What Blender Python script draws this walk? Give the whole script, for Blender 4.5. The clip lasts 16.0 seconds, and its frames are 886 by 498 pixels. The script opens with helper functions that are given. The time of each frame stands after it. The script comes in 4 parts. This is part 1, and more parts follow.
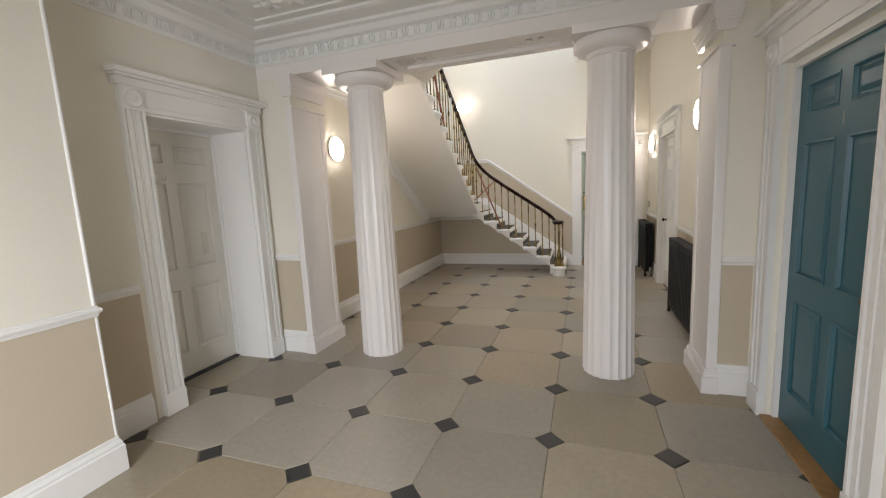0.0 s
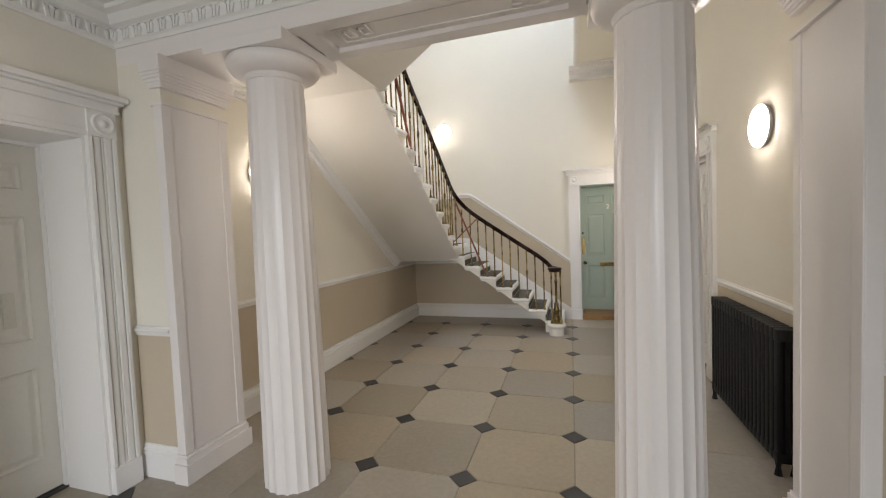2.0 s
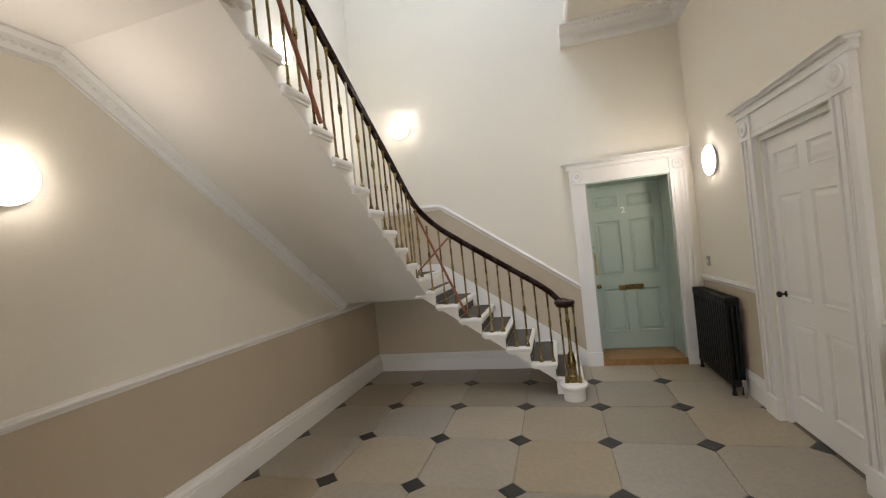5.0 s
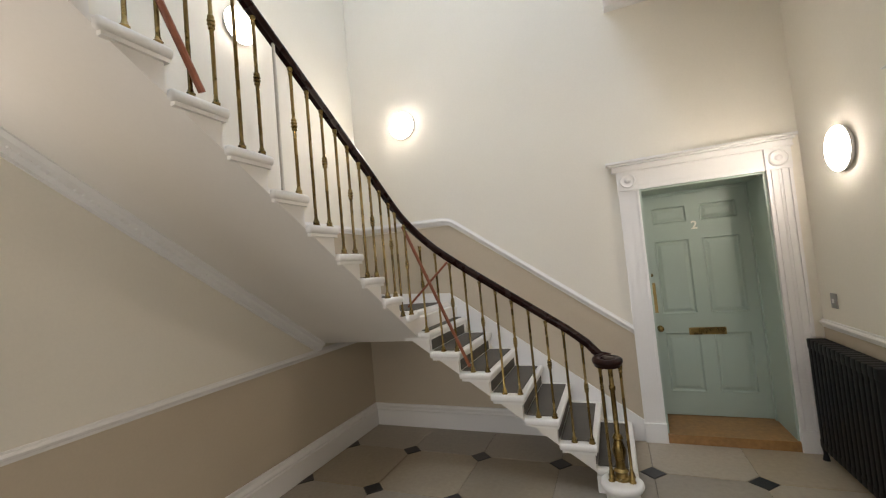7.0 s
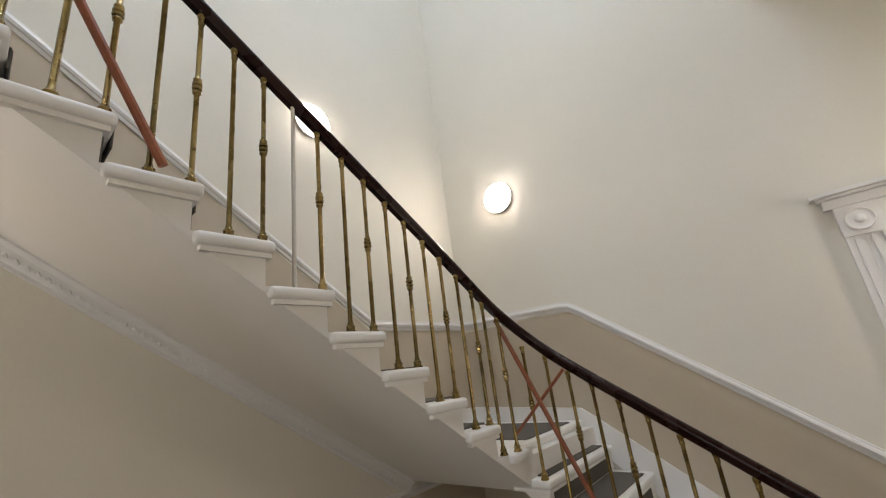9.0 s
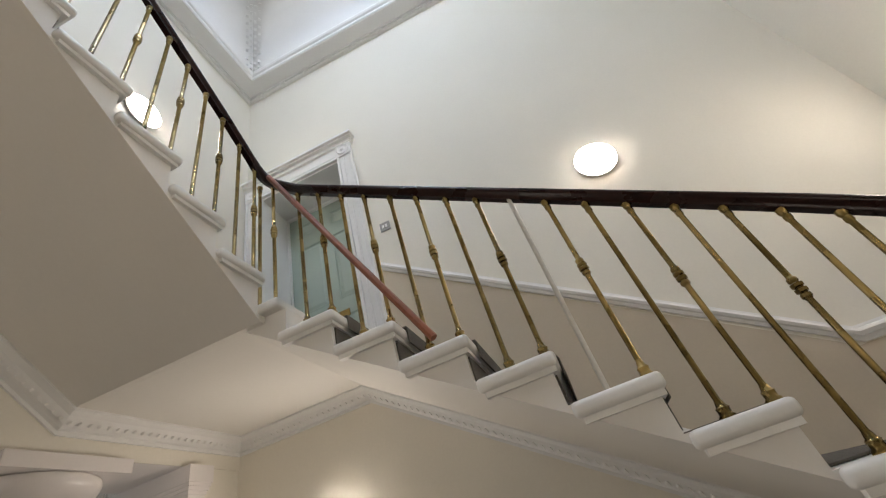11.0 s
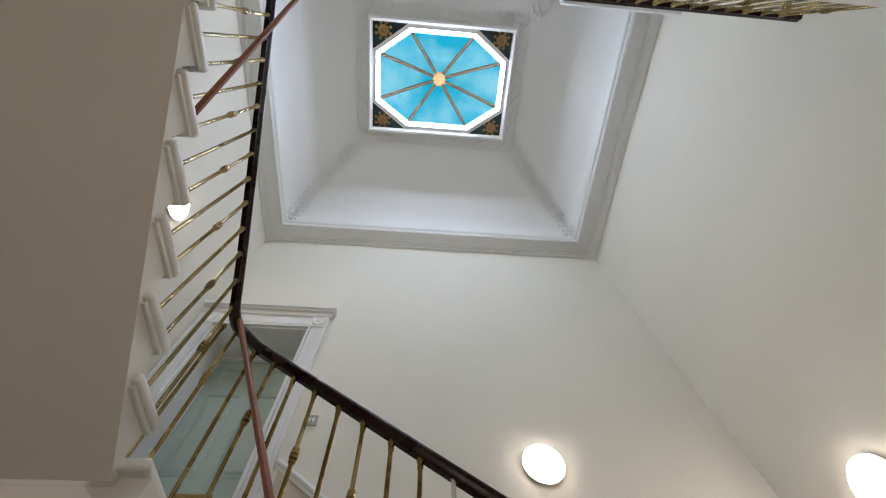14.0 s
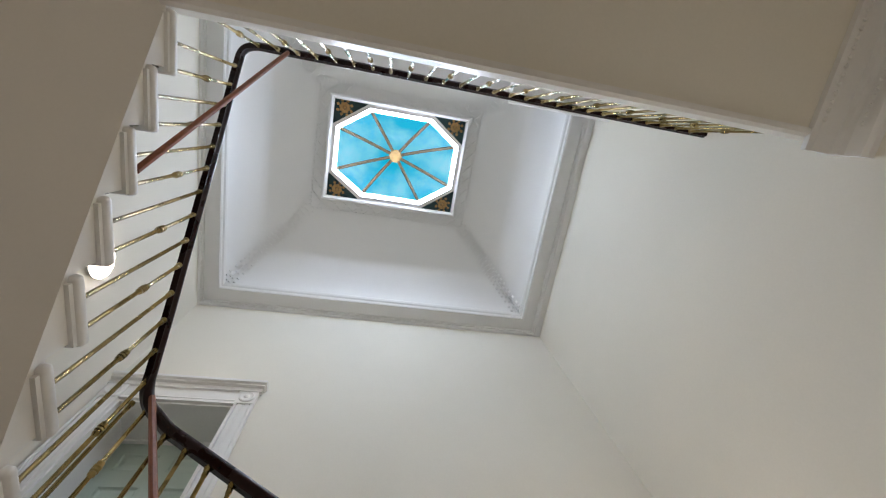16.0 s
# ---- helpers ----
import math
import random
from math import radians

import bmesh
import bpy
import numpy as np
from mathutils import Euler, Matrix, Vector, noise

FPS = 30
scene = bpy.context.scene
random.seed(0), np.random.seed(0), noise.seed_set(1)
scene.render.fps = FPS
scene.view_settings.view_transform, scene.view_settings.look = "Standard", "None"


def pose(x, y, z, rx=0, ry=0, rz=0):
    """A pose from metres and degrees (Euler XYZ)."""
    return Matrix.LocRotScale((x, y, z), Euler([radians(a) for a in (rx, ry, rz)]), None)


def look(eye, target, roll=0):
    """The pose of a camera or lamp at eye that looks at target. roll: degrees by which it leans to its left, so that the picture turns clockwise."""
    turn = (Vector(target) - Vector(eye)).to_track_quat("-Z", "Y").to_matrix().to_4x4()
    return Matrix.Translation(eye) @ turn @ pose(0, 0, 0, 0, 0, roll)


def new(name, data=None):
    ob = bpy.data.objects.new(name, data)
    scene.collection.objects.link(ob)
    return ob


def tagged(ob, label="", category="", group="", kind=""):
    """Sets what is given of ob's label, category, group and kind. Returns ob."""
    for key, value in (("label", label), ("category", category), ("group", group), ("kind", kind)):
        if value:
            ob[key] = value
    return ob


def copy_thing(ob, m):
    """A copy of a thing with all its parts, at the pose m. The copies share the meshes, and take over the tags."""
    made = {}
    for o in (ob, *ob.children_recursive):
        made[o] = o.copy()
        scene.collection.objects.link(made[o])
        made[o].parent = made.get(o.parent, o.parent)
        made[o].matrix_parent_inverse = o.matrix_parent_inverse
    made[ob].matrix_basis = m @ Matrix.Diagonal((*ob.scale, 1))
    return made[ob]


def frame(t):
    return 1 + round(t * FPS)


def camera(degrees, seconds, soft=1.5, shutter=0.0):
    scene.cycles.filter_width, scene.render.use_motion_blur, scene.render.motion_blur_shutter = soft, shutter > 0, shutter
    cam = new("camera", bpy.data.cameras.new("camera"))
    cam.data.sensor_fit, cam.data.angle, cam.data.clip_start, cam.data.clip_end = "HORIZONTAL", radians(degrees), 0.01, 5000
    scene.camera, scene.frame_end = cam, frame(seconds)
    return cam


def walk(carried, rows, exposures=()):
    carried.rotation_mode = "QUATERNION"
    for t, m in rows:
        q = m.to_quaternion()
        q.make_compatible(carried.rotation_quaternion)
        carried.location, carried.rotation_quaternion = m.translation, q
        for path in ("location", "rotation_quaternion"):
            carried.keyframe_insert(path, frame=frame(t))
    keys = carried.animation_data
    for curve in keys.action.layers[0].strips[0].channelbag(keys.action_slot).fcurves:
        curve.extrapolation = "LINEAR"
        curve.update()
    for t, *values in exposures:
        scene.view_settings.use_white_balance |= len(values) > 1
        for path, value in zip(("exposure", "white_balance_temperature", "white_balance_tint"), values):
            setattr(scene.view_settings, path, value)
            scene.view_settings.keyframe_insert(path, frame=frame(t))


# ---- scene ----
cam = camera(95.1, 16.0, soft=1.2)
PATH = [
    (0, (1.102, 0.196, 1.613), (0.446, 2.065, 1.336), -2.8),
    (0.5, (1.12, 0.555, 1.607), (0.457, 2.432, 1.414), -1.4),
    (1, (1.064, 0.9, 1.619), (0.446, 2.799, 1.502), -0.1),
    (1.5, (0.966, 1.254, 1.632), (0.437, 3.179, 1.507), -1.7),
    (2, (0.901, 1.609, 1.626), (0.299, 3.514, 1.531), -2.3),
    (2.5, (0.82, 1.965, 1.629), (0.166, 3.854, 1.558), -2.4),
    (3, (0.709, 2.291, 1.645), (0.102, 4.196, 1.569), -3.7),
    (3.5, (0.671, 2.587, 1.626), (0.069, 4.494, 1.586), -4.7),
    (4, (0.639, 2.892, 1.63), (0.048, 4.803, 1.605), -4.8),
    (4.2, (0.634, 3.001, 1.631), (0.071, 4.92, 1.611), -5.1),
    (6.3, (0.668, 4.365, 1.677), (0.102, 6.282, 1.722), -7.3),
    (6.5, (0.71, 4.476, 1.675), (0.067, 6.369, 1.727), -7.3),
    (7, (0.767, 4.748, 1.718), (0.006, 6.595, 1.817), -5.3),
    (7.5, (0.728, 4.973, 1.753), (-0.097, 6.777, 2.004), -3.9),
    (8, (0.642, 5.153, 1.814), (-0.244, 6.907, 2.191), -3.5),
    (8.2, (0.619, 5.235, 1.82), (-0.299, 6.962, 2.241), -3.7),
    (10.3, (0.567, 6.226, 1.882), (-1.104, 6.754, 2.845), -16.9),
    (10.5, (0.547, 6.254, 1.897), (-1.132, 6.597, 2.928), -18.2),
    (11, (0.519, 6.353, 1.954), (-1.075, 6.09, 3.132), -19.1),
    (11.5, (0.506, 6.435, 2.007), (-0.983, 5.921, 3.239), -18.5),
    (12, (0.544, 6.415, 2.023), (-0.805, 5.922, 3.415), -11.1),
    (12.5, (0.591, 6.352, 2.027), (-0.666, 5.943, 3.528), -3.0),
    (13, (0.616, 6.314, 2.028), (-0.56, 6.072, 3.627), 1.0),
    (13.5, (0.628, 6.296, 2.032), (-0.393, 6.288, 3.752), -0.2),
    (14, (0.646, 6.284, 2.044), (-0.235, 6.397, 3.836), -3.2),
    (14.5, (0.673, 6.28, 2.052), (-0.076, 6.43, 3.901), -5.8),
    (15, (0.699, 6.282, 2.05), (0.098, 6.457, 3.95), -9.4),
    (15.5, (0.687, 6.274, 2.044), (0.196, 6.461, 3.974), -13.1),
    (16, (0.667, 6.286, 2.058), (0.137, 6.616, 3.958), -23.3),
]
walk(cam, [(t, look(eye, target, roll)) for t, eye, target, roll in PATH], [(0, 0.24), (2.0, 0.16), (3.5, 0.02), (6.5, 0.03), (8, -0.1), (10.5, -0.48), (11.5, -0.52), (12.5, -0.64), (14, -0.88), (16, -0.78)])

# ---- light ----
world = bpy.data.worlds.new("world")
scene.world = world
world.use_nodes = True
wn = world.node_tree.nodes
sky = wn.new("ShaderNodeTexSky")
sky.sky_type, sky.sun_disc = "NISHITA", False
sky.sun_elevation, sky.sun_rotation = radians(45), radians(160)
world.node_tree.links.new(sky.outputs[0], wn["Background"].inputs[0])
wn["Background"].inputs[1].default_value = 0.1
sun = new("sun", bpy.data.lights.new("sun", "SUN"))
sun.data.energy, sun.data.angle, sun.data.color = 1.0, radians(10), (1, 0.96, 0.9)
sun.matrix_world = look((0, -20, 20), (0, 0, 0))
# daylight of the front window and of the roof lantern
day = new("window_daylight", bpy.data.lights.new("window_daylight", "AREA"))
day.data.shape, day.data.size, day.data.size_y = "RECTANGLE", 1.5, 1.9
day.data.energy, day.data.color, day.data.spread = 88, (0.90, 0.94, 1.0), radians(130)
day.matrix_world = look((0.3, -1.72, 1.6), (-0.5, 0.6, 0.0))
LAMP_STRENGTH = 45.0
GLASS_STRENGTH = 1.55

# ---- plan ----
XL, XR, YF, YB = -1.97, 2.26, 8.88, -1.80      # walls: left, right, far, behind
YS0, YS1 = 3.61, 4.09                          # the screen of columns
YN = 4.10                                      # near wall of the stair well, above the screen
RISE = 0.1705
ZH = 3.13                                      # hall ceiling
ZC = 7.30                                      # foot of the well's cornice
X3 = -0.80                                     # open edge of flight 2
Y1 = 7.885                                     # open edge of flight 1
Y3 = 5.28                                      # open edge of flight 3
XG = 1.03                                      # gallery edge
ZG = 26 * RISE


# ---- materials ----
def material(name, colour, rough=0.6, metal=0.0, grain=0.0, grain_scale=60.0, stain=0.0, stain_scale=2.0, bump=0.0, bump_scale=80.0, spread=0.0, coat=0.0, spec=0.5, hue=0.0):
    m = bpy.data.materials.new(name)
    m.use_nodes = True
    nt = m.node_tree
    n, l = nt.nodes, nt.links
    b = n["Principled BSDF"]
    b.inputs["Roughness"].default_value, b.inputs["Metallic"].default_value = rough, metal
    b.inputs["Coat Weight"].default_value, b.inputs["Specular IOR Level"].default_value = coat, spec
    geo = n.new("ShaderNodeNewGeometry")
    last = n.new("ShaderNodeRGB")
    last.outputs[0].default_value = (*colour, 1)
    out = last.outputs[0]

    def vary(fac, amount):
        nonlocal out
        mix = n.new("ShaderNodeHueSaturation")
        mp = n.new("ShaderNodeMapRange")
        mp.inputs["From Min"].default_value, mp.inputs["From Max"].default_value = 0.25, 0.75
        mp.inputs["To Min"].default_value, mp.inputs["To Max"].default_value = 1 - amount, 1 + amount
        l.new(fac, mp.inputs["Value"])
        l.new(mp.outputs[0], mix.inputs["Value"])
        l.new(out, mix.inputs["Color"])
        out = mix.outputs[0]

    for scale, amount, detail in ((grain_scale, grain, 4), (stain_scale, stain, 5)):
        if amount:
            t = n.new("ShaderNodeTexNoise")
            t.inputs["Scale"].default_value, t.inputs["Detail"].default_value = scale, detail
            l.new(geo.outputs["Position"], t.inputs["Vector"])
            vary(t.outputs["Fac"], amount)
            if scale == stain_scale:
                r = n.new("ShaderNodeMapRange")
                r.inputs["To Min"].default_value, r.inputs["To Max"].default_value = max(0.02, rough - 0.12), min(1, rough + 0.12)
                l.new(t.outputs["Fac"], r.inputs["Value"])
                l.new(r.outputs[0], b.inputs["Roughness"])
    if spread:
        oi = n.new("ShaderNodeObjectInfo")
        mp = n.new("ShaderNodeMapRange")
        mp.inputs["To Min"].default_value, mp.inputs["To Max"].default_value = 0.25, 0.75
        l.new(oi.outputs["Random"], mp.inputs["Value"])
        vary(mp.outputs[0], spread)
        if hue:
            w = n.new("ShaderNodeTexWhiteNoise")
            w.noise_dimensions = "1D"
            l.new(oi.outputs["Random"], w.inputs["W"])
            hs = n.new("ShaderNodeHueSaturation")
            mr = n.new("ShaderNodeMapRange")
            mr.inputs["To Min"].default_value, mr.inputs["To Max"].default_value = 1 - hue, 1 + hue
            l.new(w.outputs["Value"], mr.inputs["Value"])
            l.new(mr.outputs[0], hs.inputs["Saturation"])
            l.new(out, hs.inputs["Color"])
            out = hs.outputs[0]
    l.new(out, b.inputs["Base Color"])
    if bump:
        t = n.new("ShaderNodeTexNoise")
        t.inputs["Scale"].default_value, t.inputs["Detail"].default_value = bump_scale, 6
        l.new(geo.outputs["Position"], t.inputs["Vector"])
        bp = n.new("ShaderNodeBump")
        bp.inputs["Strength"].default_value, bp.inputs["Distance"].default_value = bump, 0.004
        l.new(t.outputs["Fac"], bp.inputs["Height"])
        l.new(bp.outputs[0], b.inputs["Normal"])
    return m


def glowing(name, colour, strength, body=1.0):
    m = bpy.data.materials.new(name)
    m.use_nodes = True
    b = m.node_tree.nodes["Principled BSDF"]
    b.inputs["Base Color"].default_value = (*(c * body for c in colour), 1)
    b.inputs["Emission Color"].default_value, b.inputs["Emission Strength"].default_value = (*colour, 1), strength
    b.inputs["Roughness"].default_value = 0.3
    return m


CREAM = material("cream_wall_paint", (0.79, 0.747, 0.652), 0.75, grain=0.015, stain=0.03, stain_scale=0.9, bump=0.08, bump_scale=160)
TAUPE = material("taupe_wall_paint", (0.545, 0.465, 0.352), 0.7, grain=0.02, stain=0.035, stain_scale=1.1, bump=0.08, bump_scale=160)
WHITE = material("white_gloss_paint", (0.82, 0.80, 0.775), 0.36, grain=0.012, stain=0.012, stain_scale=2, bump=0.04, bump_scale=40)
COLUMN = material("white_eggshell_paint", (0.80, 0.755, 0.73), 0.33, grain=0.012, stain=0.012, stain_scale=1.5, bump=0.05, bump_scale=25)
PLASTER = material("white_ceiling_paint", (0.80, 0.79, 0.77), 0.8, grain=0.01, stain=0.02, stain_scale=0.7, bump=0.06, bump_scale=120)
SOFFIT = material("white_soffit_paint", (0.78, 0.75, 0.70), 0.7, grain=0.01, stain=0.03, stain_scale=1.2, bump=0.12, bump_scale=14)
STONE = material("worn_sandstone", (0.335, 0.286, 0.217), 0.40, grain=0.08, grain_scale=28, stain=0.06, stain_scale=2.6, bump=0.18, bump_scale=30, spread=0.17, hue=0.3)
SLATE = material("black_slate", (0.030, 0.029, 0.029), 0.4, grain=0.15, stain=0.2, stain_scale=8, bump=0.2, bump_scale=60, spread=0.3)
MORTAR = material("grey_mortar", (0.175, 0.148, 0.112), 0.9, grain=0.1, stain=0.15, bump=0.3)
MINT = material("mint_green_paint", (0.41, 0.485, 0.42), 0.38, grain=0.015, stain=0.03, bump=0.05, bump_scale=50)
TEAL = material("teal_blue_paint", (0.027, 0.108, 0.142), 0.33, grain=0.03, stain=0.05, bump=0.06, bump_scale=50)
DOORWHITE = material("off_white_door_paint", (0.71, 0.68, 0.61), 0.4, grain=0.02, stain=0.04, bump=0.06, bump_scale=50)
IRON = material("black_cast_iron", (0.007, 0.007, 0.0075), 0.5, spec=0.25, grain=0.1, stain=0.1, bump=0.15, bump_scale=90)
BRASS = material("aged_brass", (0.27, 0.19, 0.07), 0.27, 1.0, grain=0.12, grain_scale=45, stain=0.3, stain_scale=7, spread=0.25)
PALE = material("pale_bare_metal", (0.62, 0.58, 0.50), 0.45, 0.2, grain=0.05, stain=0.08)
POLISHED = material("polished_brass", (0.88, 0.85, 0.74), 0.3, 0.2, grain=0.04)
CHROME = material("polished_steel", (0.6, 0.6, 0.6), 0.2, 1.0, grain=0.03)
RAILWOOD = material("dark_mahogany", (0.018, 0.005, 0.0035), 0.28, grain=0.25, grain_scale=30, stain=0.2, stain_scale=4, coat=0.0, spec=0.22)
STICK = material("red_brown_wood", (0.26, 0.082, 0.036), 0.45, grain=0.2, grain_scale=40, stain=0.15)
OAK = material("varnished_oak", (0.32, 0.17, 0.06), 0.4, grain=0.2, grain_scale=25, stain=0.15, stain_scale=5)
CARPET = material("grey_carpet", (0.105, 0.094, 0.078), 0.95, grain=0.25, grain_scale=220, stain=0.12, stain_scale=5, bump=0.6, bump_scale=260)
TREADPAINT = material("white_stone_paint", (0.80, 0.78, 0.74), 0.42, grain=0.015, stain=0.05, stain_scale=5, bump=0.1, bump_scale=40)
BRONZE = material("dull_bronze", (0.105, 0.072, 0.036), 0.55, 0.2, grain=0.1, stain=0.2, stain_scale=9)
GOLD = material("gilding", (0.46, 0.27, 0.10), 0.5, 0.2, grain=0.1, stain=0.2, stain_scale=9)
SPANDREL = material("dark_teal_paint", (0.015, 0.05, 0.055), 0.5, grain=0.1, stain=0.1)
SWITCH = material("grey_switch_metal", (0.35, 0.34, 0.32), 0.4, 0.5, grain=0.05)
LAMPGLASS = glowing("opal_lamp_glass", (1.0, 0.89, 0.785), LAMP_STRENGTH)
SKYGLASS = glowing("blue_lantern_glass", (0.004, 0.51, 0.76), GLASS_STRENGTH, 0.02)
SKYGLASS.node_tree.nodes["Principled BSDF"].inputs["Specular IOR Level"].default_value = 0.12
# panes emit in place of daylight passing through; noise whitens the glow in parts
sky_nodes, sky_links = SKYGLASS.node_tree.nodes, SKYGLASS.node_tree.links
cloud = sky_nodes.new("ShaderNodeTexNoise")
cloud.inputs["Scale"].default_value, cloud.inputs["Detail"].default_value = 1.7, 5
place = sky_nodes.new("ShaderNodeNewGeometry")
sky_links.new(place.outputs["Position"], cloud.inputs["Vector"])
ramp = sky_nodes.new("ShaderNodeValToRGB")
ramp.color_ramp.elements[0].position, ramp.color_ramp.elements[0].color = 0.42, (0.004, 0.47, 0.72, 1)
ramp.color_ramp.elements[1].position, ramp.color_ramp.elements[1].color = 0.72, (0.30, 0.76, 0.92, 1)
sky_links.new(cloud.outputs["Fac"], ramp.inputs["Fac"])
sky_links.new(ramp.outputs["Color"], sky_nodes["Principled BSDF"].inputs["Emission Color"])
# added glow for the lantern rim, lights the well; the rim itself is no lamp
RIMGLOW = glowing("lantern_rim_glow", (0.70, 0.80, 1.0), 165.0)


# ---- mesh helpers ----
def part(name, bm, mat, parent=None, label="", smooth=0.0):
    bmesh.ops.recalc_face_normals(bm, faces=bm.faces)
    me = bpy.data.meshes.new(name)
    bm.to_mesh(me)
    bm.free()
    me.materials.append(mat)
    if smooth:
        me.polygons.foreach_set("use_smooth", [True] * len(me.polygons))
        me.set_sharp_from_angle(angle=radians(smooth))
    ob = new(name, me)
    if parent is not None:
        ob.parent = parent
    if label:
        ob["label"] = label
    return ob


def thing(name, label, category, group="", kind="", at=None):
    ob = new(name)
    ob.empty_display_size = 0.1
    if at is not None:
        ob.matrix_world = at
    return tagged(ob, label, category, group, kind)


def box(bm, x0, x1, y0, y1, z0, z1, m=None):
    vs = [bm.verts.new((x, y, z)) for x in (x0, x1) for y in (y0, y1) for z in (z0, z1)]
    for f in ((0, 1, 3, 2), (4, 6, 7, 5), (0, 4, 5, 1), (2, 3, 7, 6), (0, 2, 6, 4), (1, 5, 7, 3)):
        bm.faces.new([vs[i] for i in f])
    if m is not None:
        bmesh.ops.transform(bm, matrix=m, verts=vs)
    return vs


def bevel(bm, width, segments=2):
    bmesh.ops.bevel(bm, geom=bm.edges[:], offset=width, segments=segments, affect="EDGES", profile=0.6)
    return bm


def boxes(*dims, round_by=0.0):
    bm = bmesh.new()
    for d in dims:
        box(bm, *d)
    return bevel(bm, round_by) if round_by else bm


def prism(bm, pts, axis, a, b):
    """A polygon in the plane across the axis ('x': (y, z), 'y': (x, z), 'z': (x, y)), drawn out from a to b."""
    def place(p, c):
        return {"x": (c, p[0], p[1]), "y": (p[0], c, p[1]), "z": (p[0], p[1], c)}[axis]
    u = [bm.verts.new(place(p, a)) for p in pts]
    w = [bm.verts.new(place(p, b)) for p in pts]
    bm.faces.new(u)
    bm.faces.new(w[::-1])
    for i in range(len(pts)):
        j = (i + 1) % len(pts)
        bm.faces.new((u[i], w[i], w[j], u[j]))


def sweep(bm, path, prof, closed=False):
    """A moulding along a path in plan, mitred: prof is (out, up), out to the left of the way."""
    n = len(path)
    rings = []
    for i, p in enumerate(path):
        ns = []
        for a, b in ((i - 1, i), (i, i + 1)):
            if closed or (0 <= a and b < n):
                d = Vector(path[b % n]) - Vector(path[a % n])
                d.z = 0
                if d.length > 1e-6:
                    d.normalize()
                    ns.append(Vector((-d.y, d.x, 0)))
        m = ns[0] if len(ns) == 1 else (ns[0] + ns[1]) / (1 + ns[0].dot(ns[1]))
        rings.append([bm.verts.new(Vector(p) + m * u + Vector((0, 0, v))) for u, v in prof])
    k = len(prof)
    for i in range(n if closed else n - 1):
        r, s = rings[i], rings[(i + 1) % n]
        for j in range(k):
            bm.faces.new((r[j], r[(j + 1) % k], s[(j + 1) % k], s[j]))
    if not closed:
        bm.faces.new(rings[0])
        bm.faces.new(rings[-1][::-1])
    return bm


def tube(bm, pts, radius, sides=10, flat=1.0):
    """A round bar along points."""
    rings = []
    for i, p in enumerate(pts):
        d = (Vector(pts[min(i + 1, len(pts) - 1)]) - Vector(pts[max(i - 1, 0)])).normalized()
        side = d.cross(Vector((0, 0, 1)))
        side = side.normalized() if side.length > 1e-4 else Vector((1, 0, 0))
        up = side.cross(d)
        rings.append([bm.verts.new(Vector(p) + side * radius * math.cos(a) + up * radius * flat * math.sin(a))
                      for a in (2 * math.pi * k / sides for k in range(sides))])
    for r, s in zip(rings, rings[1:]):
        for j in range(sides):
            bm.faces.new((r[j], r[(j + 1) % sides], s[(j + 1) % sides], s[j]))
    bm.faces.new(rings[0])
    bm.faces.new(rings[-1][::-1])
    return bm


def lathe(bm, prof, sides=12, m=None):
    """A turned shape about z from (radius, z) pairs."""
    rings = [[bm.verts.new((r * math.cos(2 * math.pi * k / sides), r * math.sin(2 * math.pi * k / sides), z)) for k in range(sides)] for r, z in prof]
    for r, s in zip(rings, rings[1:]):
        for j in range(sides):
            bm.faces.new((r[j], r[(j + 1) % sides], s[(j + 1) % sides], s[j]))
    bm.faces.new(rings[0][::-1])
    bm.faces.new(rings[-1])
    if m is not None:
        bmesh.ops.transform(bm, matrix=m, verts=[v for r in rings for v in r])
    return bm


def structure(name, bm, mat, label, category="wall", smooth=0.0):
    return tagged(part(name, bm, mat, None, "", smooth), label, category, "", "structure")


# ---- walls, floors, ceilings ----
def wall_x(bm, x0, x1, y0, y1, z0, z1, holes):
    """A wall that runs along y, with holes (y0, y1, z0, z1)."""
    holes = sorted(holes)
    y = y0
    for a, b, c, d in holes:
        if a > y:
            box(bm, x0, x1, y, a, z0, z1)
        if c > z0:
            box(bm, x0, x1, a, b, z0, c)
        box(bm, x0, x1, a, b, d, z1)
        y = b
    box(bm, x0, x1, y, y1, z0, z1)
    return bm


ZT = 7.75
DH = 2.28                                       # door openings
structure("wall_left", wall_x(bmesh.new(), XL - 0.5, XL, YB, YF + 0.5, 0, ZT, [(2.41, 3.38, 0, 2.30), (4.28, 5.22, 18 * RISE, 5.36)]), CREAM,
          "cream painted plaster wall with a deep door recess")
structure("wall_right", wall_x(bmesh.new(), XR, XR + 0.4, YB, YF + 0.5, 0, ZT, [(2.36, 3.32, 0, DH), (6.36, 7.32, 0, DH)]), CREAM,
          "cream painted plaster wall with two doors")
bm = bmesh.new()
box(bm, XL, 1.06, YF, YF + 0.5, 0, ZT)
box(bm, 2.01, XR, YF, YF + 0.5, 0, ZT)
box(bm, 1.06, 2.01, YF, YF + 0.5, DH, ZT)
structure("wall_far", bm, CREAM, "tall cream painted wall of the stair well")
structure("wall_near", boxes((XL, XR, YN - 0.28, YN, 3.104, ZT), (XL, XR, YS1 + 0.001, YN, 2.80, 3.104)), CREAM, "cream painted wall above the column screen")
bm = bmesh.new()
box(bm, XL, -0.45, YB - 0.3, YB, 0, 3.3)
box(bm, 1.05, XR, YB - 0.3, YB, 0, 3.3)
